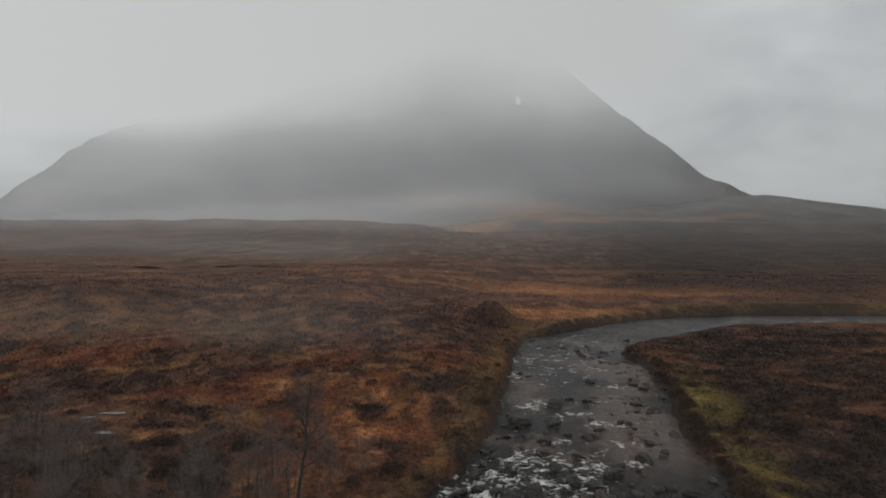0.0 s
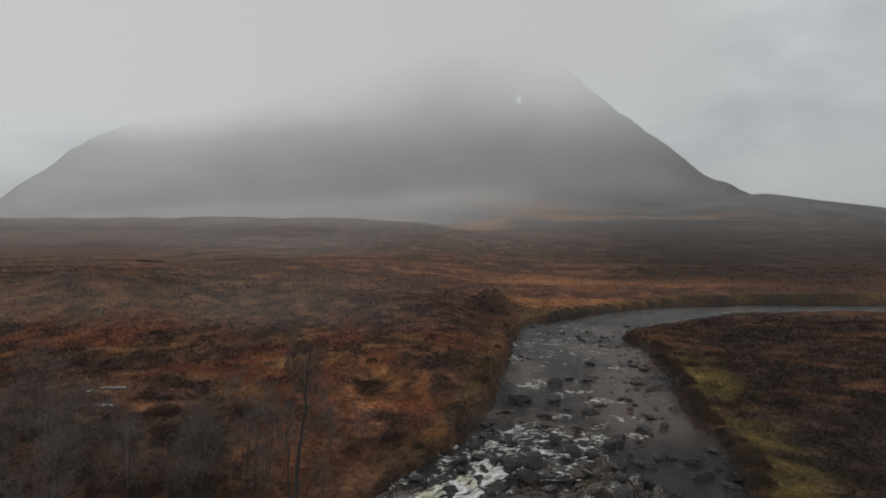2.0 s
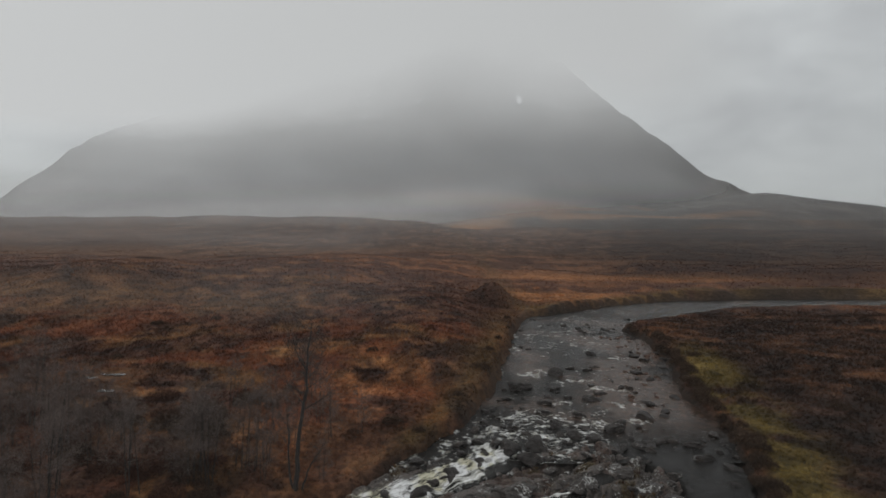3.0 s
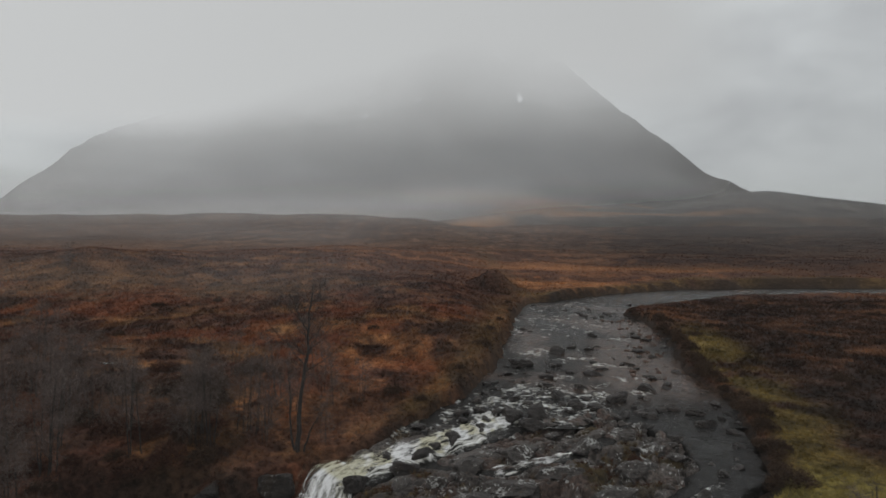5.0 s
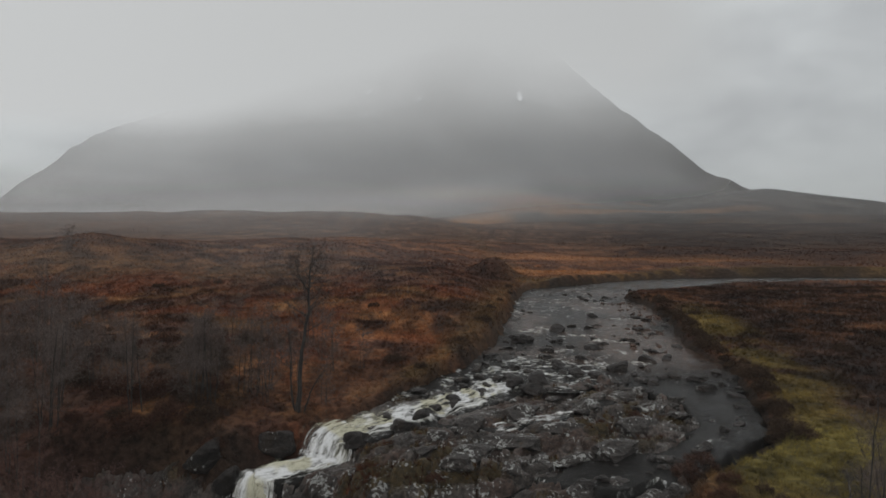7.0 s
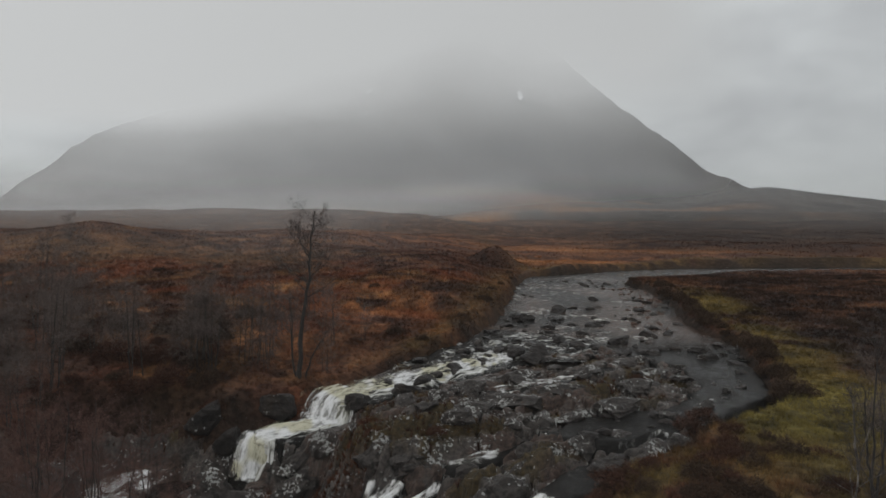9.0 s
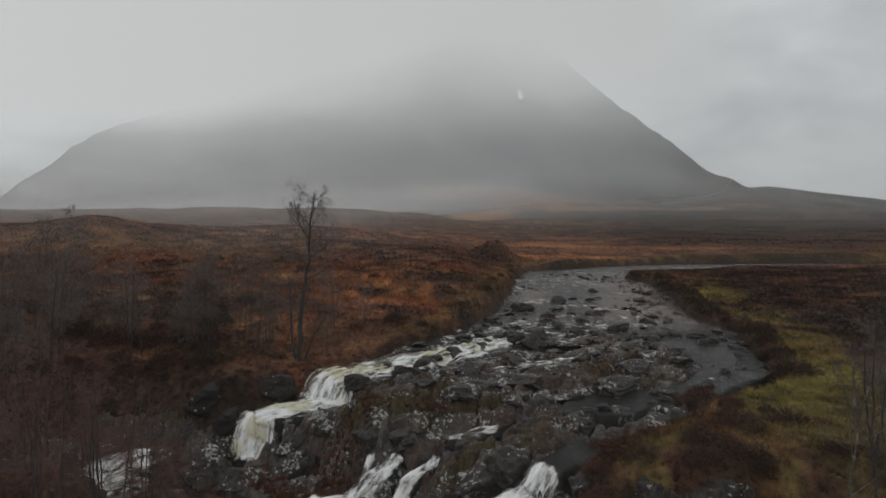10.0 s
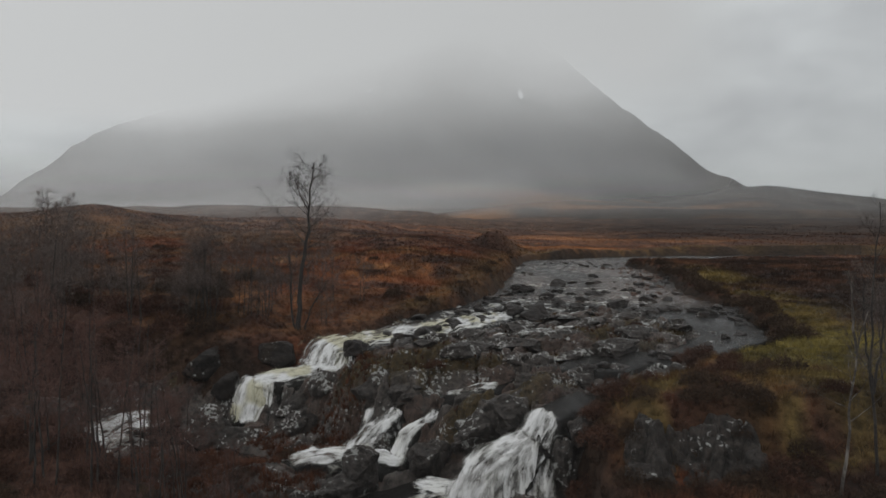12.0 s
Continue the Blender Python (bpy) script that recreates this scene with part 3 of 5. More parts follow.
def water_material():
    m, t, p = material("peat_stained_water")
    a, g = t.nodes.new("ShaderNodeVertexColor"), t.nodes.new("ShaderNodeVertexColor")
    a.layer_name, g.layer_name = "foam", "flow"
    sep = put(t, "ShaderNodeSeparateColor", [(a.outputs[0], 0)])
    ripple = put(t, "ShaderNodeTexNoise", [(place_of(t), "Vector")], Scale=3.2, Detail=6.0, Roughness=0.65)
    stream = put(t, "ShaderNodeMapping", [(g.outputs[0], "Vector")], Scale=(3.6, 0.7, 1.0))
    thread = put(t, "ShaderNodeTexNoise", [(stream.outputs[0], "Vector")], Scale=1.0, Detail=6.0, Roughness=0.65, Distortion=0.4)
    froth = put(t, "ShaderNodeTexNoise", [(place_of(t, (0.55, 0.8, 1.0)), "Vector")], Scale=3.2, Detail=7.0, Roughness=0.62, Distortion=0.5)
    both = mixed(t, "MIX", sep.outputs[2], froth.outputs[0], thread.outputs[0])
    fine = put(t, "ShaderNodeMapping", [(g.outputs[0], "Vector")], Scale=(11.0, 1.6, 1.0))
    hair = put(t, "ShaderNodeTexNoise", [(fine.outputs[0], "Vector")], Scale=1.0, Detail=5.0, Roughness=0.7, Distortion=0.5)
    tear = mixed(t, "MIX", sep.outputs[2], (0.5, 0.5, 0.5), hair.outputs[0])
    coarse = put(t, "ShaderNodeMath", [(sep.outputs[0], 0), (ramped(t, both, 0.28, 0.72, -0.50, 0.45), 1)])
    total = put(t, "ShaderNodeMath", [(coarse.outputs[0], 0), (ramped(t, tear, 0.3, 0.7, -0.16, 0.16), 1)])
    white = ramped(t, total.outputs[0], 0.30, 1.0)
    bed = put(t, "ShaderNodeTexNoise", [(place_of(t), "Vector")], Scale=1.7, Detail=5.0, Roughness=0.7)
    col = mixed(t, "MIX", sep.outputs[1], (0.008, 0.007, 0.006), mixed(t, "MIX", ramped(t, bed.outputs[0], 0.35, 0.65), (0.018, 0.012, 0.009), (0.085, 0.050, 0.034)))
    milk = mixed(t, "MIX", ramped(t, thread.outputs[0], 0.35, 0.65), (0.34, 0.33, 0.27), (0.74, 0.74, 0.73))
    col = mixed(t, "MIX", white, col, milk)
    t.links.new(col, p.inputs["Base Color"])
    t.links.new(ramped(t, total.outputs[0], 0.3, 0.8, 0.06, 0.7), p.inputs["Roughness"])
    p.inputs["IOR"].default_value = 1.33
    p.inputs["Specular IOR Level"].default_value = 0.26
    b = put(t, "ShaderNodeBump", [(ripple.outputs[0], "Height"), (ramped(t, sep.outputs[1], 0.2, 0.9, 0.75, 0.28), "Strength")], Distance=0.2)
    t.links.new(b.outputs[0], p.inputs["Normal"])
    return m


M_WATER = water_material()


# ---- mesh makers ----
def mesh_from(name, verts, faces, mat, smooth=True, **layers):
    me = bpy.data.meshes.new(name)
    verts, faces = np.asarray(verts, np.float32), np.asarray(faces, np.int32)
    k = faces.shape[1]
    me.vertices.add(len(verts))
    me.vertices.foreach_set("co", verts.ravel())
    me.loops.add(faces.size)
    me.loops.foreach_set("vertex_index", faces.ravel())
    me.polygons.add(len(faces))
    me.polygons.foreach_set("loop_start", np.arange(len(faces), dtype=np.int32) * k)
    me.polygons.foreach_set("use_smooth", np.full(len(faces), smooth))
    for key, colour in layers.items():
        layer = me.color_attributes.new(key, "FLOAT_COLOR", "POINT")
        layer.data.foreach_set("color", (colour if colour.shape[1] == 4 else np.c_[colour, np.ones(len(verts))]).astype(np.float32).ravel())
    me.update(calc_edges=True)
    me.materials.append(mat)
    return me


def grid_faces(nx, ny, keep=None):
    i = (np.arange(ny - 1)[:, None] * nx + np.arange(nx - 1)[None]).ravel()
    f = np.c_[i, i + 1, i + nx + 1, i + nx]
    return f if keep is None else f[keep(f)]


def compact(verts, faces, *extra):
    used, inverse = np.unique(faces, return_inverse=True)
    return (verts[used], inverse.reshape(faces.shape), *[e[used] for e in extra])


# ---- ground: one sheet to the horizon ----
gx = spaced(-38, 42, 0.3, (-4500, 4500), 1.09)
gy = spaced(8, 72, 0.3, (-600, 4800), 1.045)
GX, GY = (a.ravel() for a in np.meshgrid(gx, gy))
GZ = ground_height(GX, np.maximum(GY, 0)) - 60 * ramp01(GY, 630, 800) - 120 * ramp01(GY, 1200, 3500)
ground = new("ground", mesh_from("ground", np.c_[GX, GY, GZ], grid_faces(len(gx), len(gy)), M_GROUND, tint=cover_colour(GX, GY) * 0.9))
tagged(ground, "brown winter moorland of heather and straw grass", "ground", kind="structure")

# ---- bedrock ----
def moss_on(x, y):
    return ramp01(fbm(x, y, 1.7, 4, 91), 0.53, 0.63) * ramp01(channels(x, y)[0], -0.3, -1.0) * ramp01(polygon_depth(BASIN, x, y), 0.3, -0.6)


bx, by = np.arange(-19, 18, 0.09), np.arange(11, 42, 0.09)
BX, BY = (a.ravel() for a in np.meshgrid(bx, by))
zone = rock_zone(BX, BY)
BZ = rock_height(BX, BY) - 1.2 * ramp01(zone, 0.5, -0.6)
slab_shade = slabs(BX, BY)
dry = 0.5 + 0.9 * fbm(BX, BY, 0.9, 3, 93)
moss = moss_on(BX, BY)[:, None]
# shade painted into the cracks; higher slabs are toned lighter
rock_tint = np.array((0.080, 0.068, 0.061)) * (dry * (1 + 0.7 * slab_shade[0]) * (0.35 + 0.65 * slab_shade[1]))[:, None]
rust_stain = ramp01(fbm(BX, BY, 1.2, 3, 95), 0.51, 0.66)[:, None] * 0.55
rock_tint = rock_tint * (1 - rust_stain) + np.array((0.062, 0.031, 0.020)) * rust_stain
rock_tint = rock_tint * (1 - moss) + np.array((0.055, 0.038, 0.016)) * moss
bv, bf, bc = compact(np.c_[BX, BY, BZ], grid_faces(len(bx), len(by), lambda f: (zone[f] > -0.7).all(1)), rock_tint)
bedrock = new("bedrock", mesh_from("bedrock", bv, bf, M_ROCK, tint=bc))
tagged(bedrock, "dark wet bedrock ledges spotted with pale lichen", "rock", kind="structure")

# ---- water ----
def flow_of(x, y):
    """Across and along the current."""
    best, c, run = np.full(np.shape(x), 1e9), np.zeros(np.shape(x)), np.zeros(np.shape(x))
    for line in (LEFT, CHUTE, RIGHT, OUTLET, SLIP, MIDDLE, STRAND):
        done = 0.0
        for p, q in zip(line, line[1:]):
            dx, dy, dz = q[0] - p[0], q[1] - p[1], q[2] - p[2]
            flat = math.hypot(dx, dy)
            t = np.clip(((x - p[0]) * dx + (y - p[1]) * dy) / flat ** 2, 0, 1)
            d = np.hypot(x - p[0] - t * dx, y - p[1] - t * dy)
            near = d < best
            best = np.where(near, d, best)
            c = np.where(near, ((x - p[0]) * dy - (y - p[1]) * dx) / flat, c)
            run = np.where(near, done + t * math.hypot(flat, dz), run)
            done += math.hypot(flat, dz)
    return np.c_[c, run, np.zeros(np.shape(x))]


def foam_on(x, y, z, slope):
    n2 = fbm(x, y, 5.0, 3, 203)
    crest = 1 - 2 * np.abs(fbm(x * 0.95, y * 0.6, 1.2, 4, 201) - 0.5)
    chop = fbm(x, y * 0.8, 0.8, 3, 205)
    across = (x - np.interp(y, RY, RL)) / (np.interp(y, RY, RR) - np.interp(y, RY, RL))
    busy = np.zeros(np.shape(x))
    for rx, ry, wx, wy in RIFFLES:
        busy = np.maximum(busy, np.exp(-((x - rx) / wx) ** 2 - ((y - ry) / (1.1 * wy)) ** 2))
    calm = ramp01(across, 0.5, 0.68) * ramp01(y, 52, 47)
    loose = 0.62 * ramp01(n2, 0.36, 0.58) * (1 - calm) * ramp01(across, 0.95, 0.6) * ramp01(y, 125, 80)
    riffle = ramp01(y, 33, 36) * np.clip(ramp01(crest + 0.38 * busy, 0.93, 1.13) * (0.5 + 0.8 * busy) + 1.3 * loose * ramp01(chop, 0.53, 0.66), 0, 1) * ramp01(busy + loose, 0.05, 0.3)
    d, zl, w = along(LEFT, x, y)
    rapid = ramp01(d, w + 0.3, w - 0.5) * ramp01(y, 44, 37) * ramp01(fbm(x, y, 1.5, 3, 209) - 0.12 * ramp01(y, 33, 37), 0.25, 0.5) * (1 - 0.25 * ramp01(y, 34, 37)) * ramp01(zl, -4.25, -3.9)
    fall = ramp01(slope, 0.16, 0.55) * (0.5 + 0.35 * ramp01(fbm(x, y, 0.6, 3, 207), 0.35, 0.62))
    pool = 0.55 * ramp01(np.hypot(x + 14.4, y - 24.5), 2.8, 1.2)
    splash = 0.7 * ramp01(np.hypot((x - 0.3) / 1.5, y - 17.7), 1.3, 0.4) + 0.6 * ramp01(np.hypot((x + 3.2) / 1.8, y - 20.0), 0.9, 0.3)
    edge = ramp01(channels(x, y)[0], -0.25, 0.22)
    streak = flow_of(x, y)
    vein = fbm(streak[:, 0] * 2.6, streak[:, 1] * 0.5, 1.0, 3, 221)
    fall = np.where(y < 36, fall * (0.35 + 0.4 * edge + 1.0 * (vein - 0.5)), fall)
    return np.clip(fall + (0.8 - 0.1 * ramp01(y, 33, 37)) * rapid + 0.52 * riffle + pool + splash, 0, 1), np.clip(rapid + fall * 2, 0, 1)


def water_sheet(name, x0, x1, y0, y1, step, level_of, label):
    wx, wy = np.arange(x0, x1, step), np.arange(y0, y1, step)
    X, Y = (a.ravel() for a in np.meshgrid(wx, wy))
    Z, wet, sink = level_of(X, Y)
    gz = np.gradient(Z.reshape(len(wy), len(wx)), step)
    slope = np.hypot(gz[0], gz[1]).ravel()
    foam, swift = foam_on(X, Y, Z, slope)
    current = flow_of(X, Y)
    ridge = (fbm(current[:, 0] * 3.4, current[:, 1] * 0.7, 1.0, 3, 223) - 0.5) * 0.18 * ramp01(slope, 0.2, 0.7)
    Z = Z + (fbm(X, Y, 0.9, 3, 211) - 0.5) * (0.16 + 0.35 * foam) + 0.08 * foam + ridge - sink
    over = (X - np.interp(Y, RY, RL)) / (np.interp(Y, RY, RR) - np.interp(Y, RY, RL))
    shallow = ramp01(fbm(X, Y, 4.5, 3, 213) + 0.34 * ramp01(over, 0.4, 0.8) * ramp01(Y, 90, 70), 0.5, 0.8) * ramp01(Y, 38, 48)
    v, f, c, g = compact(np.c_[X, Y, Z], grid_faces(len(wx), len(wy), lambda f: wet[f].any(1)), np.c_[foam, shallow, swift], current)
    return tagged(new(name, mesh_from(name, v, f, M_WATER, foam=c, flow=g)), label, "river", kind="structure")


def upper_level(x, y):
    wet = (river_depth(x, y) > -0.9) & (y > 36)
    z = river_plane(y)
    d, zc, w = along(LEFT, x, y)
    t = ramp01(d, w + 2.5, w) * ramp01(y, 44, 38)
    return z * (1 - t) + zc * t, wet, 0.0


def lower_level(x, y):
    depth, level = channels(x, y)
    return level, (depth > -0.42) & (y < 37.5), 0.55 * ramp01(depth, 0.10, -0.40)


water_sheet("river", -4, 200, 36, 132, 0.25, upper_level, "grey shallow river with broken white riffles")
water_sheet("cascade", -18, 20, 13, 37.6, 0.09, lower_level, "white water falling over rock ledges")


def spray_material():
    m, t, p = material("white_water")
    a, g = t.nodes.new("ShaderNodeVertexColor"), t.nodes.new("ShaderNodeVertexColor")
    a.layer_name, g.layer_name = "veil", "flow"
    sep = put(t, "ShaderNodeSeparateColor", [(a.outputs[0], 0)])
    wide = put(t, "ShaderNodeMapping", [(g.outputs[0], "Vector")], Scale=(3.8, 1.0, 1.0))
    thread = put(t, "ShaderNodeTexNoise", [(wide.outputs[0], "Vector")], Scale=1.0, Detail=7.0, Roughness=0.7, Distortion=0.3)
    thin_map = put(t, "ShaderNodeMapping", [(g.outputs[0], "Vector")], Scale=(9.0, 1.8, 1.0))
    hair = put(t, "ShaderNodeTexNoise", [(thin_map.outputs[0], "Vector")], Scale=1.0, Detail=6.0, Roughness=0.75, Distortion=0.3)
    one = put(t, "ShaderNodeMath", [(sep.outputs[0], 0), (ramped(t, thread.outputs[0], 0.3, 0.7, -0.26, 0.24), 1)])
    two = put(t, "ShaderNodeMath", [(one.outputs[0], 0), (ramped(t, hair.outputs[0], 0.3, 0.7, -0.22, 0.22), 1)])
    cover = ramped(t, two.outputs[0], 0.12, 1.02)
    col = mixed(t, "MIX", ramped(t, two.outputs[0], 0.35, 0.95), (0.38, 0.37, 0.35), (0.68, 0.68, 0.68))
    peat = mixed(t, "MIX", sep.outputs[1], col, (0.46, 0.43, 0.28))
    t.links.new(peat, p.inputs["Base Color"])
    p.inputs["Roughness"].default_value = 0.65
    relief(t, p, thread.outputs[0], 0.35, 0.10)
    out = [n for n in t.nodes if n.type == "OUTPUT_MATERIAL"][0]
    clear = t.nodes.new("ShaderNodeBsdfTransparent")
    mix = t.nodes.new("ShaderNodeMixShader")
    t.links.new(cover, mix.inputs[0])
    t.links.new(clear.outputs[0], mix.inputs[1])
    t.links.new(p.outputs[0], mix.inputs[2])
    t.links.new(mix.outputs[0], out.inputs[0])
    return m


M_SPRAY = spray_material()


def waterfall(kind_of_fall, closed, line, seed):
    """A lumpy sheet of white water along a falling centre line."""
    raw = np.array(line)
    run = np.r_[0, np.cumsum(np.linalg.norm(np.diff(raw[:, :3], axis=0), axis=1))]
    at = np.arange(0, run[-1], 0.05)
    c = np.stack([np.interp(at, run, raw[:, k]) for k in range(4)], 1)
    soft = np.ones(9) / 9
    c = np.stack([np.convolve(np.pad(c[:, k], 4, mode="edge"), soft, "valid") for k in range(4)], 1)
    along_it = np.gradient(c[:, :3], axis=0)
    along_it /= np.linalg.norm(along_it, axis=1)[:, None]
    steep = np.clip(-2.2 * along_it[:, 2:] - 0.4, 0, 1)
    side = np.cross(along_it, np.array((0, -0.75, 0.66)) * steep + np.array((0, -0.42, 0.9)) * (1 - steep))
    side /= np.linalg.norm(side, axis=1)[:, None]
    out_of = np.cross(side, along_it)
    across = np.linspace(-1.25, 1.25, 12 + int(32 * c[:, 3].max()))
    S, A = (k.ravel() for k in np.meshgrid(across, at))
    row = np.repeat(np.arange(len(at)), len(across))
    half = c[row, 3]
    wob = fbm(A + 7 * seed, S * 0, 0.5, 3, 300 + seed)
    off = S * half + (wob - 0.5) * 0.5 * half
    lump = fbm(off * 2.6, A * 0.7 + 5 * seed, 0.45, 4, 310 + seed)
    rise = 0.04 + 0.12 * (1 - S * S) + 0.2 * (lump - 0.5)
    P = c[row, :3] + side[row] * off[:, None] + out_of[row] * rise[:, None]
    ends = ramp01(A, 0, 0.25) * ramp01(A, run[-1], run[-1] - 0.3)
    veil_of = closed * ramp01(np.abs(S), 1.25, 0.55) * (0.25 + 0.75 * ends) + 1.15 * (fbm(off * 3.0, A * 1.1, 0.5, 4, 320 + seed) - 0.5)
    veil_of = veil_of * ramp01(np.abs(S), 1.25, 1.0)
    peat = ramp01(fbm(off, A, 0.8, 2, 330 + seed), 0.44, 0.68) * (0.8 if kind_of_fall == "left fall" else 0.12)
    name = kind_of_fall.replace(" ", "_")
    f = grid_faces(len(across), len(at))
    ob = new("waterfall" if "fall" in kind_of_fall else "white_water", mesh_from(name, P, f, M_SPRAY, veil=np.c_[np.clip(veil_of, 0, 1), peat, peat * 0], flow=np.c_[off, A, np.full(len(A), float(seed))]))
    return tagged(ob, "white water of the " + kind_of_fall + " tumbling over dark rock", "waterfall", kind="structure")


for n, (kind_of_fall, closed, line) in enumerate(FALLS):
    waterfall(kind_of_fall, closed, line, n)


# ---- the mountain ----
M_HILL = tinted("mountain_scree", 0.9, 0.02, 0.35, 0.4, 5.0)
CREST = [(-2600, -60), (-2000, 20), (-1658, 205), (-1447, 346), (-1383, 395), (-1235, 458), (-1024, 526), (-600, 650), (-200, 800), (60, 880),
         (180, 905), (280, 850), (372, 765), (584, 592), (690, 505), (806, 415), (965, 304), (1120, 232), (1250, 170), (1400, 120), (1660, 60), (2300, -40), (3000, -80)]


def mountain_height(x, y):
    fan = x * 2200 / np.maximum(y, 1000)
    crest = np.interp(fan, *zip(*CREST)) + (fbm(fan, fan * 0, 90, 4, 301) - 0.5) * 30
    rise = np.clip((y - 620) / (2200 - 620), 0, 1)
    gully = (2 * fbm(fan + 0.25 * (y - 900), y * 0.35, 210, 4, 303) - 1) ** 2
    z = 44 + (crest - 44) * (0.22 * rise + 0.78 * rise ** 2.2) - 16 * (0.5 - gully) * rise * (1 - rise) ** 1.3 * ramp01(crest, 100, 400)
    # a nearer shoulder of moor running out from the foot
    slope = x * 1070 / np.maximum(y, 700)
    shoulder = np.interp(slope, [150, 330, 480, 530, 582, 654, 737, 807, 942, 1500], [40, 70, 96, 108, 112, 105, 97, 87, 62, 10]) + (fbm(slope, slope * 0, 60, 3, 309) - 0.5) * 5
    spur = np.where(y < 1070, 30 + (shoulder - 30) * ramp01(y, 560, 1070), 10 + (shoulder - 10) * y / 1070 * 0.985)
    z = np.maximum(z, spur)
    return np.where(y > 2200, np.maximum(crest, spur) - (y - 2200) * 1.2, z) - 30 * ramp01(y, 640, 560)


mx, my = np.linspace(-2900, 2900, 260), np.linspace(560, 2500, 110)
MX, MY = (a.ravel() for a in np.meshgrid(mx, my))
MZ = mountain_height(MX, MY)
hill_tint = np.array((0.050, 0.042, 0.036)) * (0.6 + 0.8 * fbm(MX, MY, 120, 4, 305))[:, None]
low = ramp01(MZ, 190, 60) * ramp01(fbm(MX / 2, MY, 60, 4, 307), 0.42, 0.62) * ramp01(np.abs(MX - 60), 430, 180)
hill_tint = hill_tint * (1 - low[:, None]) + STRAW * 0.7 * low[:, None]
mountain = new("mountain", mesh_from("mountain", np.c_[MX, MY, MZ], grid_faces(len(mx), len(my)), M_HILL, tint=hill_tint))
tagged(mountain, "steep dark mountain fading into low cloud", "mountain", kind="structure")

# old snow left in the gullies
M_SNOW, t_snow, p_snow = material("old_snow")
n_snow = put(t_snow, "ShaderNodeTexNoise", [(place_of(t_snow), "Vector")], Scale=0.15, Detail=4.0)
t_snow.links.new(mixed(t_snow, "MIX", n_snow.outputs[0], (0.72, 0.74, 0.75), (0.84, 0.84, 0.84)), p_snow.inputs["Base Color"])
p_snow.inputs["Roughness"].default_value = 0.7
for n, (u, v, w, h) in enumerate([(0.127, 0.244, 7, 50), (-0.129, 0.252, 7, 26), (-0.042, 0.240, 6, 16), (-0.134, 0.213, 6, 14), (0.088, 0.318, 12, 18), (0.100, 0.308, 7, 28), (0.117, 0.296, 5, 24), (-0.533, 0.187, 7, 16)]):
    ys = np.arange(900, 2195, 5.0)
    above = np.nonzero(mountain_height(u * ys, ys) > 16 + v * ys)[0]
    if not len(above):
        continue
    y0 = ys[above[0]]
    a = np.linspace(0, 2 * math.pi, 14, endpoint=False)
    r = 0.25 + 0.8 * fbm(np.cos(a) * 2 + 5 * n, np.sin(a) * 2, 0.7, 2, 401)
    px, py = u * y0 + np.cos(a) * r * w * 1.5 + np.sin(a) * w * 0.6, y0 + np.sin(a) * r * h
    px, py = np.r_[u * y0, px], np.r_[y0, py]
    pv = np.c_[px, py, mountain_height(px, py) + 14]
    pf = np.array([(0, 1 + k, 1 + (k + 1) % 14) for k in range(14)])
    tagged(new("snow_patch", mesh_from("snow_patch", pv, pf, M_SNOW)), "small patch of old snow in a gully", "snow", "snow patches")


# ---- mist and cloud ----
def mist_material(name, glow):
    m, t, p = material(name)
    t.nodes.remove(p)
    a = t.nodes.new("ShaderNodeVertexColor")
    a.layer_name = "mist"
    clear = put(t, "ShaderNodeBsdfTransparent")
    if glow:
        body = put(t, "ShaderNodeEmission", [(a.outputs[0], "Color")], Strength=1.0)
    else:
        body = put(t, "ShaderNodeMixShader", [(put(t, "ShaderNodeBsdfDiffuse", [(a.outputs[0], "Color")]).outputs[0], 1),
                                              (put(t, "ShaderNodeBsdfTranslucent", [(a.outputs[0], "Color")]).outputs[0], 2)])
    mix = put(t, "ShaderNodeMixShader", [(a.outputs[1], 0), (clear.outputs[0], 1), (body.outputs[0], 2)])
    t.links.new(mix.outputs[0], t.nodes["Material Output"].inputs[0])
    return m


M_MIST, M_GLOW_CLOUD = mist_material("thin_mist", False), mist_material("glowing_cloud", True)


def mist_bank(y, bottom, top, density_of, mat, label, colour, nx=90, nz=30):
    xs, zs = np.linspace(-1.3 * y - 0.3 * min(y, 600), 1.3 * y + 0.3 * min(y, 600), nx), np.linspace(bottom, top, nz)
    X, Z = (a.ravel() for a in np.meshgrid(xs, zs))
    Y = y + (fbm(X, X * 0, y * 0.3, 2, 501) - 0.5) * 0.1 * y
    clear_of = ramp01(Z - ground_height(X, Y), 0.0, 0.022 * y + 3) if y > 20 else 1.0
    rgba = np.c_[np.ones((len(X), 1)) * colour(X / y), np.clip(density_of(X / y, Z) * clear_of, 0, 1)]
    ob = new("mist_bank", mesh_from("mist_bank", np.c_[X, Y, Z], grid_faces(nx, nz), mat, mist=rgba))
    return tagged(ob, label, "mist", kind="stuff")


def grey(v):
    return lambda u: np.full((len(u), 1), v) * np.array([[1.0, 1.0, 1.0]])


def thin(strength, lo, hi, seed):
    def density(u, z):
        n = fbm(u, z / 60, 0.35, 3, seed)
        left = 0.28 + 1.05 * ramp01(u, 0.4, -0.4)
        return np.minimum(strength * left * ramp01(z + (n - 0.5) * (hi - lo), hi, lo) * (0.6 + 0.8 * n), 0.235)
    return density


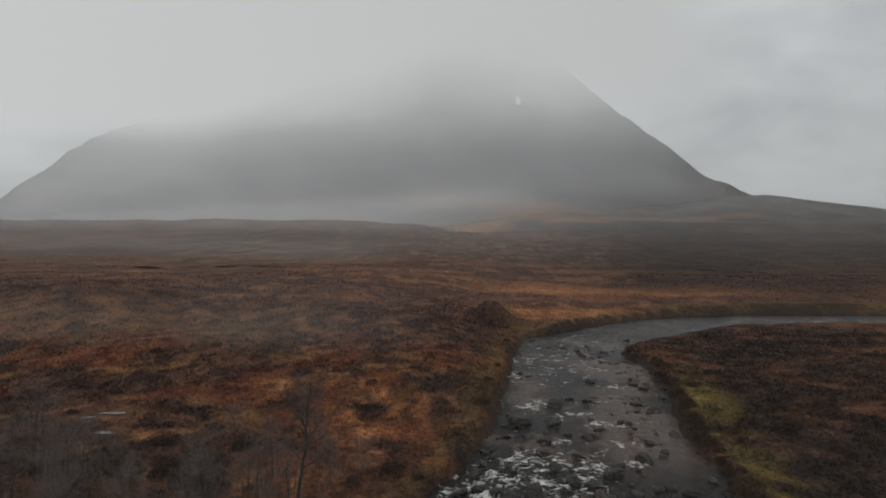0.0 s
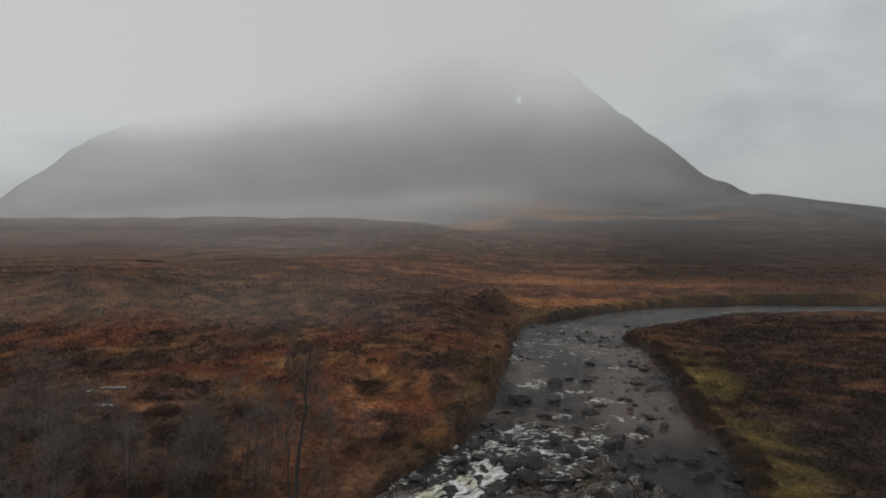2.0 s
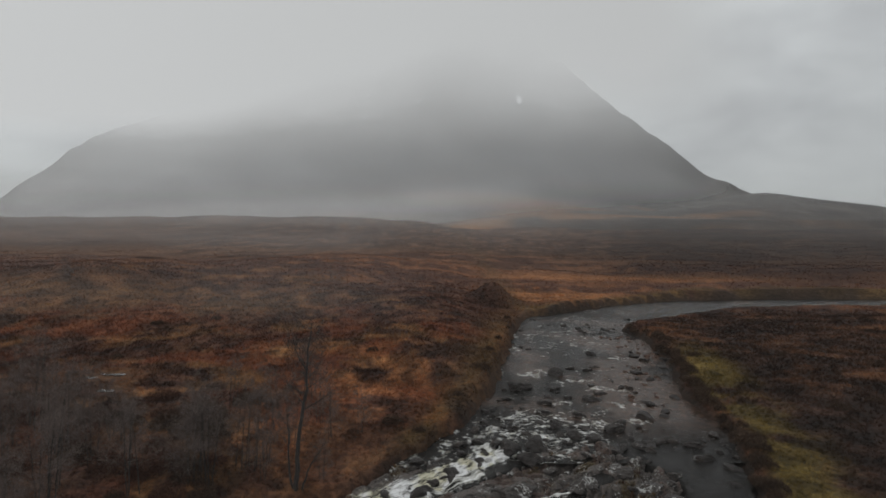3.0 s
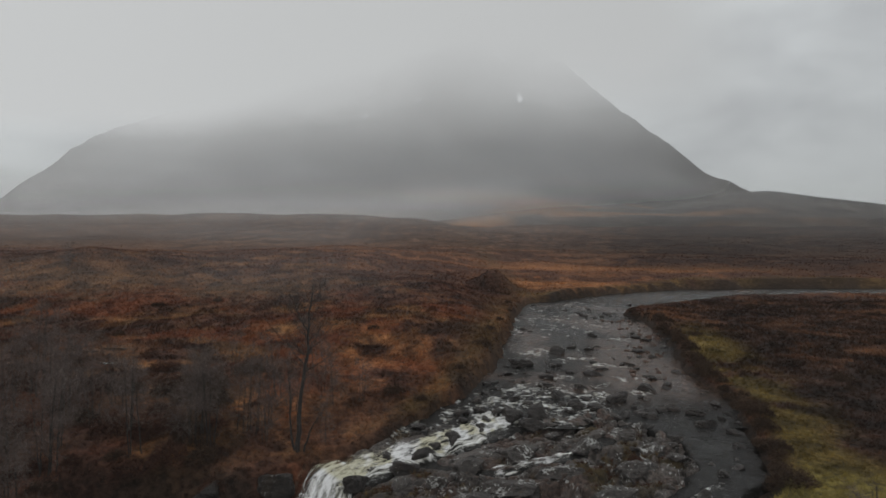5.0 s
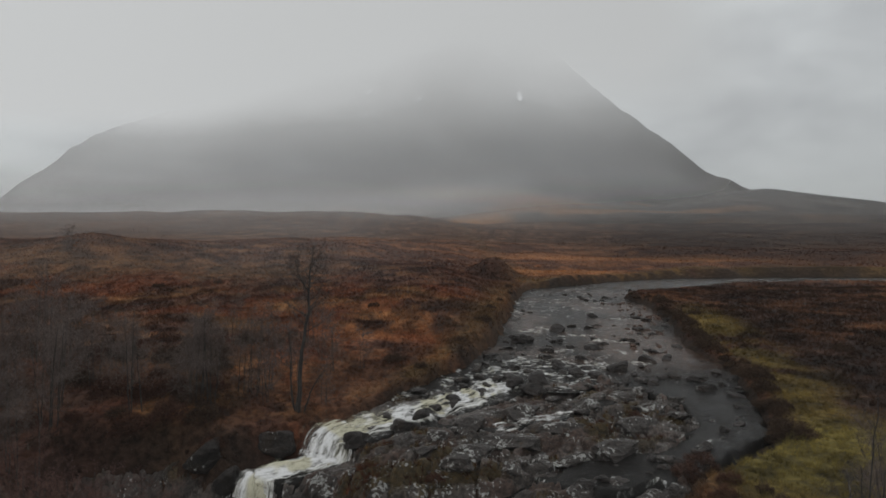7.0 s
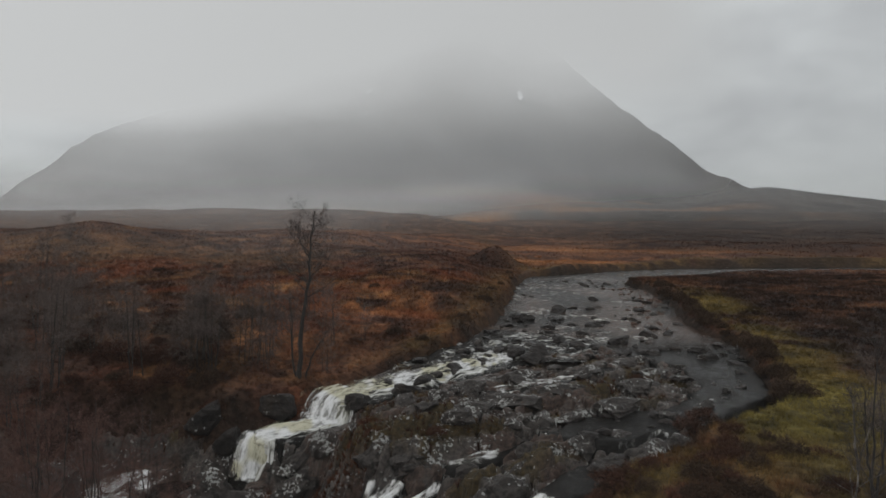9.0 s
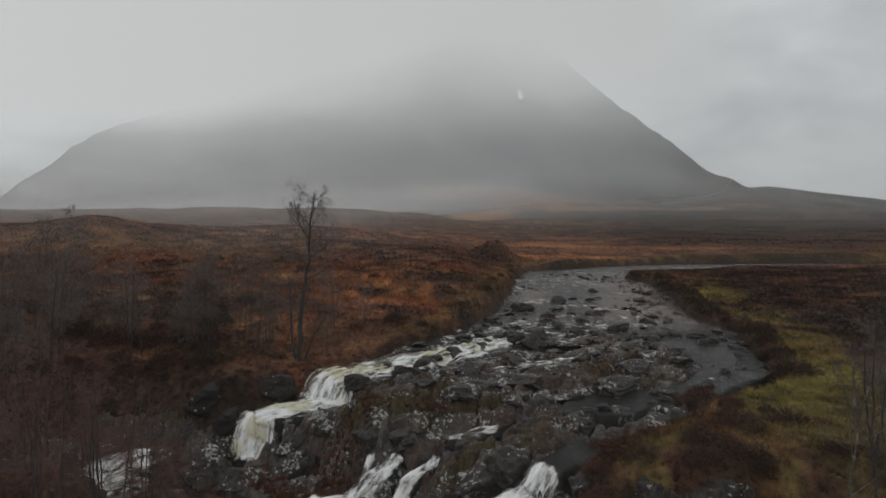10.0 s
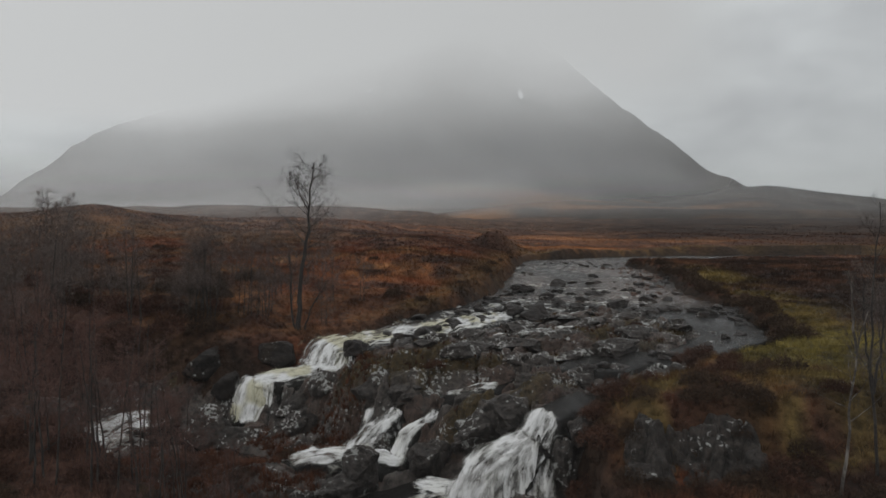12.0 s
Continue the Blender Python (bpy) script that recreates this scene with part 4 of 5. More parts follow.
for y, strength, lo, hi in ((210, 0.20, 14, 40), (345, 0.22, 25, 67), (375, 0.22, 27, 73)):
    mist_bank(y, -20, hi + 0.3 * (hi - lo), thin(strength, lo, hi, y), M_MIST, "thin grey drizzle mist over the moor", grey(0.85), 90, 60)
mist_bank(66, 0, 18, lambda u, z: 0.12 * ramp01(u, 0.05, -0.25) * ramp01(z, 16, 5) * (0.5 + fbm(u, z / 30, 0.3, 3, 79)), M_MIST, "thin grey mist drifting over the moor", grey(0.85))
# near sheet of haze over the whole view, added to lift the darks
mist_bank(10, -8, 26, lambda u, z: 0.013 + 0 * u, M_MIST, "faint haze sheet added to lift the dark tones", grey(0.85), 12, 6)

# fog lying on the flank of the mountain
u_f = MX / MY
FZ = MZ + 0.4
nf = fbm(u_f, MY / 2500, 0.3, 3, 511) + 0.5 * (fbm(u_f * 7 + 0.002 * MZ, MZ / 260, 0.5, 4, 513) - 0.5)
dens = 0.14 * ramp01((MZ - 10) / MY, 0.04, 0.18) * ramp01(u_f, -0.15, -0.5) + (0.53 + 0.28 * ramp01(u_f, 0.45, 0.1) + 0.03 * ramp01(u_f, 0.1, -0.35) + 0.25 * (nf - 0.5)) * ramp01((MZ - 10) / MY, 0.012 + 0.02 * ramp01(u_f, -0.1, 0.2), 0.085 + 0.04 * ramp01(u_f, -0.1, 0.2) - 0.03 * ramp01(u_f, 0, -0.4)) * (1 - 0.45 * ramp01(u_f, 0.36, 0.52))
fv, ff, fd = compact(np.c_[MX, MY, FZ], grid_faces(len(mx), len(my), lambda f: (MY[f] < 2240).all(1)), np.c_[np.full((len(MX), 3), 0.85), np.clip(dens, 0, 1)])
tagged(new("hill_fog", mesh_from("hill_fog", fv, ff, M_MIST, mist=fd)), "grey fog clinging to the mountain flank", "mist", kind="stuff")


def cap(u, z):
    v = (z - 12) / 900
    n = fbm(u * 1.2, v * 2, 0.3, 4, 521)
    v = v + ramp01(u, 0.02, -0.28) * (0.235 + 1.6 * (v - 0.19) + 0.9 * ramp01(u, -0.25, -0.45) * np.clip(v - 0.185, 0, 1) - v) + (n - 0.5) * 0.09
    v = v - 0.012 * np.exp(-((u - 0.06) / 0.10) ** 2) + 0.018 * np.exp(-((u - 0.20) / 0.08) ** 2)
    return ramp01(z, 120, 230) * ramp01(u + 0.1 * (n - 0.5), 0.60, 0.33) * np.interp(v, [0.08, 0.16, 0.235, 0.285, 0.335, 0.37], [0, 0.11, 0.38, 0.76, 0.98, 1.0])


# the cloud sheet emits its brightness in place of scattered skylight
mist_bank(900, 30, 1000, cap, M_GLOW_CLOUD, "glowing sheet of low cloud hiding the summit", lambda u: (0.53 - 0.06 * u)[:, None] * np.array([[0.98, 1.0, 1.005]]), 140, 90)


# ---- loose rocks ----
def boulder_mesh(seed, cuts=9, sub=3):
    bm = bmesh.new()
    bmesh.ops.create_icosphere(bm, subdivisions=sub, radius=1.0)
    rng = random.Random(seed)
    planes = []
    for _ in range(cuts):
        d = Vector((rng.gauss(0, 1), rng.gauss(0, 1), rng.gauss(0, 0.8))).normalized()
        planes.append((d, rng.uniform(0.45, 0.85)))
    for v in bm.verts:
        for d, r in planes:
            over = v.co.dot(d) - r
            if over > 0:
                v.co -= d * over
        n = noise.fractal(v.co * 1.9 + Vector((seed * 3.1, 0, 0)), 0.8, 2.1, 5)
        v.co += v.co.normalized() * n * 0.20
    me = bpy.data.meshes.new("boulder")
    bm.to_mesh(me)
    bm.free()
    me.polygons.foreach_set("use_smooth", np.zeros(len(me.polygons), bool))
    return me


BOULDERS = [boulder_mesh(k) for k in range(8)]
for me in BOULDERS:
    me.materials.append(M_BOULDER)
CRAGS = [boulder_mesh(20 + k, 12, 4) for k in range(6)]
for me in CRAGS:
    me.materials.append(M_CRAG)
LEDGE_ROCKS = [boulder_mesh(30 + k, 12, 3) for k in range(5)]
for me in LEDGE_ROCKS:
    me.materials.append(M_CRAG)
rock_rng = random.Random(12)


def surface(x, y):
    xa, ya = np.array([float(x)]), np.array([float(y)])
    z = ground_height(xa, ya)
    if rock_zone(xa, ya)[0] > 0:
        z = np.maximum(z, rock_height(xa, ya))
    return float(z[0])


def boulder(x, y, r, squash=0.7, stretch=1.2, sink=0.35, pool=BOULDERS, label="dark wet boulder standing in the river", group="river boulders", z=None, name="boulder"):
    ob = new(name, rock_rng.choice(pool))
    base = surface(x, y) if z is None else z
    ob.matrix_world = Matrix.Translation((x, y, base + r * squash * (1 - sink) * 0.8)) @ Euler((rock_rng.uniform(-0.2, 0.2), rock_rng.uniform(-0.2, 0.2), rock_rng.uniform(0, 6.3))).to_matrix().to_4x4() @ Matrix.Diagonal((r * stretch, r, r * squash, 1))
    return tagged(ob, label, "boulder", group)


for x, y, r in [(15.4, 45, 1.0), (11.3, 59.8, 1.15), (6.9, 53.6, 1.3), (17, 68, 0.8), (16.3, 36.6, 0.9), (17.4, 35.2, 0.8), (9.2, 41, 0.9), (8.2, 43.2, 1.0), (12.3, 42, 1.0),
                (13.2, 43.5, 0.8), (10.5, 45.5, 0.9), (6.3, 39, 1.1), (4.4, 38.4, 1.2), (5.4, 36.6, 0.9), (8.5, 49, 0.8), (14.2, 52, 0.6), (27.5, 86.5, 0.9), (16, 62, 0.6), (12.6, 50, 0.9),
                (7.8, 46.2, 0.8), (18.9, 36.5, 0.55), (13.8, 39.2, 0.7), (5.4, 48.0, 0.6)]:
    boulder(x, y, r * 0.82, 0.62, z=float(river_plane(np.array(y))) - 0.3)
for x, y, r in [(-2.0, 30.8, 0.75), (-3.3, 32.5, 0.6), (-1.0, 32.6, 0.7), (-4.4, 29.3, 0.8), (0.4, 34.8, 0.7), (-0.6, 36.2, 0.5), (2.2, 36.4, 0.6)]:
    boulder(x, y, r, 0.8, z=float(along(LEFT, np.array([x]), np.array([y]))[1][0]) - 0.35, label="dark rounded boulder splitting the white rapids", group="boulders in the rapids", name="rapids_boulder")
for n in range(60):
    f = rock_rng.random()
    y = 33 + 11 * f
    x = float(np.interp(y, RY, RL)) + 1.0 + (2.2 + 7.5 * f) * rock_rng.random()
    level = float(np.where(y > 37.5, river_plane(np.array(y)), along(LEFT, np.array([x]), np.array([y]))[1][0]))
    boulder(x, y, 0.16 + 0.36 * rock_rng.random() ** 2, 0.6, 1.4, 0.5, z=level - 0.12, label="dark wet rock breaking the white rapids", group="boulders in the rapids", name="rapids_boulder")
for n in range(330):
    y = 36 + 56 * rock_rng.random() ** 1.5
    lo, hi = float(np.interp(y, RY, RL)), float(np.interp(y, RY, RR))
    x = lo + (hi - lo) * rock_rng.random()
    edge = min(x - lo, hi - x)
    if fbm(np.array([x]), np.array([y]), 4, 2, 601)[0] < (0.50 if edge > 1.2 else 0.36):
        continue
    r = 0.14 + 0.40 * rock_rng.random() ** 2.6
    boulder(x, y, r, 0.5, 1.5, 0.6, z=float(river_plane(np.array(y))) - 0.1 * rock_rng.random(), label="small wet stone breaking the river surface", group="river stones", name="river_stone")
M_PEBBLE = rock_material("rusty_stone", (0.075, 0.042, 0.030), 0.70, 0.5)
PEBBLES = [boulder_mesh(60 + k, 6, 2) for k in range(4)]
for me in PEBBLES:
    me.materials.append(M_PEBBLE)
for n in range(90):
    y = 48 + 30 * rock_rng.random()
    x = float(np.interp(y, RY, RR)) - 0.6 - 4.2 * rock_rng.random() ** 1.4
    boulder(x, y, 0.12 + 0.22 * rock_rng.random() ** 2, 0.5, 1.4, 0.5, PEBBLES, "rust-brown stone in the river shallows", "stones in the shallows", z=float(river_plane(np.array(y))) - 0.06, name="shallows_stone")
for n in range(46):
    line = RIGHT if n % 3 else LEFT
    k = rock_rng.randrange(1, 6 if line is RIGHT else 4)
    f = rock_rng.random()
    p, q = line[k], line[k + 1]
    w = p[3] * rock_rng.choice((-1, 1)) * rock_rng.uniform(0.45, 1.1)
    boulder(p[0] + f * (q[0] - p[0]) + 0.7 * w, p[1] + f * (q[1] - p[1]) + 0.7 * w, 0.14 + 0.3 * rock_rng.random() ** 2, 0.6, 1.3, 0.5, BOULDERS + CRAGS, "wet stone at the edge of the rock channel", "stones in the channels", z=p[2] + f * (q[2] - p[2]) - 0.08, name="channel_stone")
# crags round the falls: place, size, flattening
for x, y, z, rx, ry, rz in [(-4.7, 26.6, -2.95, 1.35, 0.9, 1.2), (-3.9, 26.0, -2.85, 1.3, 1.0, 1.15), (-6.9, 26.7, -3.35, 0.9, 0.8, 0.85), (-6.3, 26.0, -4.0, 0.95, 0.8, 0.85), (-2.8, 18.75, -3.15, 0.72, 0.6, 0.68), (-3.6, 18.3, -3.6, 0.7, 0.6, 0.5), (-2.15, 20.5, -2.95, 0.30, 0.3, 0.42),
                            (-0.45, 19.7, -3.0, 0.72, 0.6, 0.85), (0.75, 20.1, -2.75, 0.7, 0.5, 0.7), (1.7, 20.7, -2.2, 0.8, 0.7, 0.7), (2.8, 21.5, -1.6, 0.8, 0.6, 0.6), (-1.3, 22.5, -1.95, 1.1, 0.6, 0.45), (0.5, 21.2, -2.3, 0.6, 0.5, 0.5), (-2.6, 23.2, -1.7, 1.3, 0.9, 0.8),
                            (3.5, 17.4, -2.2, 0.3, 0.4, 0.9), (2.5, 17.45, -3.0, 0.4, 0.3, 0.5), (1.9, 18.9, -1.4, 0.85, 0.6, 0.55), (0.9, 18.8, -1.9, 0.75, 0.6, 0.7), (-4.6, 18.2, -3.8, 0.9, 0.7, 0.6), (-8.2, 24.6, -4.15, 1.4, 0.9, 0.95), (-9.9, 24.2, -3.6, 1.2, 0.9, 1.0), (-6.4, 24.6, -3.6, 1.1, 0.8, 0.9), (-11.7, 29.2, -2.0, 1.15, 0.9, 0.95), (-10.4, 28.4, -2.9, 0.8, 0.7, 0.8),
                            (-8.6, 30.0, -1.5, 0.9, 0.7, 0.7), (4.9, 14.6, -1.6, 0.4, 0.35, 0.4), (7.7, 14.6, -1.5, 0.4, 0.35, 0.4), (3.95, 17.6, -1.5, 0.35, 0.4, 0.5), (3.9, 22.6, -1.25, 1.0, 0.6, 0.5), (5.3, 22.7, -1.15, 1.0, 0.6, 0.45), (6.5, 23.2, -1.0, 0.8, 0.5, 0.38), (4.4, 21.9, -1.5, 0.8, 0.5, 0.5), (5.9, 21.1, -1.2, 1.0, 0.5, 0.6), (7.2, 21.4, -1.0, 1.1, 0.5, 0.6), (8.5, 21.9, -0.85, 0.9, 0.5, 0.5),
                            (5.6, 25.6, -0.75, 1.2, 0.5, 0.4), (7.5, 26.0, -0.5, 1.4, 0.7, 0.4), (1.0, 25.6, -0.7, 1.4, 0.8, 0.5), (3.5, 27.4, -0.5, 1.5, 0.9, 0.45), (-0.8, 27.6, -0.9, 1.2, 0.8, 0.5),
                            (6.2, 29.2, -0.4, 1.5, 0.8, 0.45), (9.2, 28.8, -0.35, 1.3, 0.7, 0.45), (4.0, 31.4, -0.5, 1.3, 0.8, 0.5), (7.8, 32.4, -0.4, 1.4, 0.8, 0.5), (11, 31.6, -0.35, 1.1, 0.7, 0.4),
                            (1.2, 30.2, -0.8, 1.1, 0.7, 0.5), (-14.5, 22.2, -3.6, 1.2, 0.9, 0.9), (-16.2, 23.6, -3.4, 1.3, 1.0, 1.1)]:
    ob = new("crag", rock_rng.choice(BOULDERS if x < -8 and y > 28 else CRAGS))
    ob.matrix_world = Matrix.Translation((x, y, z)) @ Euler((0, 0, 0.35 + rock_rng.uniform(-0.3, 0.3))).to_matrix().to_4x4() @ Matrix.Diagonal((rx * 1.15, ry * 1.15, rz * 1.15, 1))
    tagged(ob, "dark angular rock spotted with white lichen", "rock", "rocks round the falls")


ox, oy = np.arange(4.3, 8.5, 0.045), np.arange(13.9, 17.2, 0.045)
OX, OY = (a.ravel() for a in np.meshgrid(ox, oy))
o_slab, o_crack = slabs(OX, OY, 0.8, 0.45, 43)
o_fine, o_split = slabs(OX, OY, 0.3, 0.18, 47)
brow = 14.9 + 1.5 * (fbm(OX, OY, 1.0, 3, 451) - 0.5) + 0.5 * o_slab + 0.1 * np.abs(OX - 6.5) ** 1.6
OZ = -1.95 + (1.35 + 0.6 * (fbm(OX, OX * 0, 0.7, 3, 453) - 0.5)) * (0.35 * ramp01(OY, brow - 0.5, brow - 0.3) + 0.35 * ramp01(OY, brow - 0.15, brow) + 0.3 * ramp01(OY, brow + 0.15, brow + 0.35))
OZ = OZ + 0.6 * o_slab - 0.25 * (1 - o_crack) + 0.25 * o_fine - 0.1 * (1 - o_split) + 0.25 * (fbm(OX, OY, 0.3, 4, 455) - 0.5)
rim_of = np.minimum(np.minimum(OX - 4.3, 8.5 - OX), 17.2 - OY)
OZ = OZ - 1.2 * ramp01(rim_of + 0.6 * (fbm(OX, OY, 0.8, 3, 457) - 0.5), 0.9, 0.0) - 0.5 * ramp01(OY, 15.4, 16.6)
# the outcrop's colour carries painted shade in its cracks
o_tint = np.array((0.050, 0.042, 0.037)) * ((0.5 + 0.9 * fbm(OX, OY, 0.7, 3, 459)) * (0.4 + 0.6 * o_crack))[:, None]
tagged(new("rock_outcrop", mesh_from("rock_outcrop", np.c_[OX, OY, OZ], grid_faces(len(ox), len(oy)), M_ROCK, tint=o_tint)), "dark craggy rock ledge spotted with lichen among scrub", "rock")

for n in range(150):
    x, y = rock_rng.uniform(-4, 14), 21.5 + 16.5 * rock_rng.random()
    xa, ya = np.array([x]), np.array([y])
    if rock_zone(xa, ya)[0] < 0.6 or channels(xa, ya)[0][0] > -0.1:
        continue
    r = 0.18 + 0.5 * rock_rng.random() ** 2
    boulder(x, y, r, 0.6, 1.35, 0.55, LEDGE_ROCKS, "grey angular rock lying on the ledges", "rocks on the ledges", z=float(rock_height(xa, ya)[0]), name="ledge_rock")
for n, (x, y, z, rx, ry, rz) in enumerate([(-4.9, 25.9, -2.15, 1.0, 0.8, 1.15), (-3.7, 25.6, -2.2, 0.9, 0.7, 1.0)]):
    ob = new("crag", CRAGS[n])
    ob.matrix_world = Matrix.Translation((x, y, z)) @ Euler((0.1, 0, 0.3 - 0.5 * n)).to_matrix().to_4x4() @ Matrix.Diagonal((rx, ry, rz, 1))
    tagged(ob, "tall dark rock streaked with white lichen beside the fall", "rock", "rocks round the falls")


# ---- heath: blades and twigs, scattered ----
def tufts(name, x, y, z, height, width, blades, spread, tint, label, rng, droop=0.25):
    n, k = len(x), blades
    ang = rng.uniform(0, 2 * np.pi, (n, k))
    lean = spread * np.sqrt(rng.uniform(0.02, 1, (n, k)))
    h = height[:, None] * rng.uniform(0.55, 1.1, (n, k))
    bx, by = x[:, None] + np.cos(ang) * lean * h * 0.35, y[:, None] + np.sin(ang) * lean * h * 0.35
    tx, ty = x[:, None] + np.cos(ang) * lean * h * 1.3, y[:, None] + np.sin(ang) * lean * h * 1.3
    tz = z[:, None] + h * (1 - droop * lean)
    w = width[:, None] * rng.uniform(0.6, 1.4, (n, k)) / 2
    turn = ang + rng.uniform(-1.2, 1.2, (n, k)) + np.pi / 2
    cx, cy = np.cos(turn) * w, np.sin(turn) * w
    v = np.stack([np.stack([bx - cx, by - cy, z[:, None] - 0.05 + 0 * w], -1), np.stack([bx + cx, by + cy, z[:, None] - 0.05 + 0 * w], -1), np.stack([tx, ty, tz], -1)], 2)
    shade = rng.uniform(0.7, 1.35, (n, k, 1, 1)) * tint[:, None, None, :]
    c = np.repeat(shade, 3, 2)
    f = np.arange(n * k * 3).reshape(-1, 3)
    ob = new(name, mesh_from(name, v.reshape(-1, 3), f, M_TUFT, False, tint=c.reshape(-1, 3)))
    return tagged(ob, label, "heath", kind="stuff")


def scatter(rng, count, y0, y1, power=1.0):
    y = y0 + (y1 - y0) * rng.uniform(0, 1, count) ** power
    x = rng.uniform(-1, 1, count) * (0.82 * y + 6)
    keep = (river_depth(x, y) < np.where((y > 88) & (x > 12), -1.7, -0.5)) & ((rock_zone(x, y) < 0.45) | (y > 41)) & ((channels(x, y)[0] < -0.6) | (y > 40))
    for px, py, rx, ry in POOLS:
        keep &= ((x - px) / (rx + 0.4)) ** 2 + ((y - py + ry) / (2.5 * ry + 0.6)) ** 2 > 1
    return x[keep], y[keep]


heath = np.random.RandomState(7)
for name, count, y0, y1, hh, ww, kk, label in (("near_heath", 30000, 10, 46, 0.30, 0.021, 16, "shaggy brown heather and straw-coloured moor grass"),
                                               ("middle_heath", 42000, 46, 95, 0.38, 0.055, 8, "rough brown heather and bleached moor grass"),
                                               ("far_heath", 52000, 95, 420, 0.36, 0.10, 6, "distant tufts of heather and pale grass")):
    x, y = scatter(heath, count, y0, y1, 1.7 if y1 > 300 else 1.0)
    z = ground_height(x, y)
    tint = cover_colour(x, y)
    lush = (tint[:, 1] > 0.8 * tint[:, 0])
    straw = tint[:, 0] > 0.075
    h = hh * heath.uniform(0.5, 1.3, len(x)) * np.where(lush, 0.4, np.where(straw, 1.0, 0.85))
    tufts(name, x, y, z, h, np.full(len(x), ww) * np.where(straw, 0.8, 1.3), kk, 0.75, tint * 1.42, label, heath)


lx, ly = heath.uniform(-9, 14, 9000), heath.uniform(20, 39, 9000)
ledge = (moss_on(lx, ly) > 0.5) & (rock_zone(lx, ly) > 0.2) & (river_depth(lx, ly) > -1)
lx, ly = lx[ledge], ly[ledge]
ledge_tint = np.where(heath.uniform(0, 1, (len(lx), 1)) < 0.6, (0.066, 0.030, 0.018), (0.095, 0.058, 0.022)) * heath.uniform(0.6, 1.3, (len(lx), 1))
tufts("ledge_heath", lx, ly, rock_height(lx, ly), heath.uniform(0.1, 0.32, len(lx)), np.full(len(lx), 0.03), 12, 0.8, ledge_tint, "brown heather and moss growing on the rock ledges", heath)


rx, ry = heath.uniform(-12, -2.8, 4200), heath.uniform(16.5, 25, 4200)
dry_spot = (channels(rx, ry)[0] < -0.25) & (rock_zone(rx, ry) > 0.2) & (fbm(rx, ry, 1.4, 3, 97) > 0.36)
rx, ry = rx[dry_spot], ry[dry_spot]
tufts("rusty_heath", rx, ry, rock_height(rx, ry), heath.uniform(0.12, 0.34, len(rx)), np.full(len(rx), 0.028), 14, 0.8, np.array((0.110, 0.044, 0.024)) * heath.uniform(0.5, 1.2, (len(rx), 1)), "rust-red winter heath below the falls", heath)


# ---- bushes along the banks ----
def bush_mesh(seed, colour, stems, height, width, blade):
    rng = np.random.RandomState(seed)
    a, r = rng.uniform(0, 2 * np.pi, stems), np.sqrt(rng.uniform(0, 1, stems))
    lump = 0.35 + 1.1 * fbm(np.cos(a) * r * 2, np.sin(a) * r * 2, 0.5, 3, seed)
    rim = 0.45 + 1.1 * fbm(np.cos(a) * 1.3 + 9 * seed, np.sin(a) * 1.3, 0.7, 3, seed + 5)
    x, y = np.cos(a) * r * width * rim, np.sin(a) * r * width * rim
    top = height * lump * np.sqrt(np.clip(1.05 - r ** 2, 0.08, 1))
    up = rng.uniform(0.25, 1, stems) * top
    out = 0.2 * height
    d = rng.normal(0, 1, (stems, 3)) * (1, 1, 0.7) + np.c_[np.cos(a) * r, np.sin(a) * r, np.full(stems, 0.8)]
    d /= np.linalg.norm(d, axis=1)[:, None]
    side = np.cross(d, rng.normal(0, 1, (stems, 3)))
    side /= np.linalg.norm(side, axis=1)[:, None]
    p = np.c_[x, y, up]
    v = np.stack([p - side * blade, p + side * blade, p + d * out * rng.uniform(0.5, 1.5, (stems, 1))], 1)
    c = np.array(colour) * rng.uniform(0.5, 1.5, (stems, 1))
    me = mesh_from("bush", v.reshape(-1, 3), np.arange(stems * 3).reshape(-1, 3), M_TUFT, False, tint=np.repeat(c, 3, 0))
    return me


HEATHER_BUSH = [bush_mesh(700 + k, (0.050, 0.031, 0.020), 2100, 0.85, 0.8, 0.013) for k in range(3)]
RUSTY_BUSH = [bush_mesh(720 + k, (0.066, 0.031, 0.020), 2100, 0.85, 0.8, 0.012) for k in range(3)]
bush_rng = random.Random(5)


def bush(name, pool, x, y, size, label, group):
    ob = new(name, bush_rng.choice(pool))
    ob.matrix_world = Matrix.Translation((x, y, surface(x, y) - 0.1 * size)) @ Euler((0, 0, bush_rng.uniform(0, 6.3))).to_matrix().to_4x4() @ Matrix.Diagonal((size * bush_rng.uniform(0.9, 1.5), size, size * bush_rng.uniform(0.8, 1.15), 1))
    return tagged(ob, label, "bush", group)


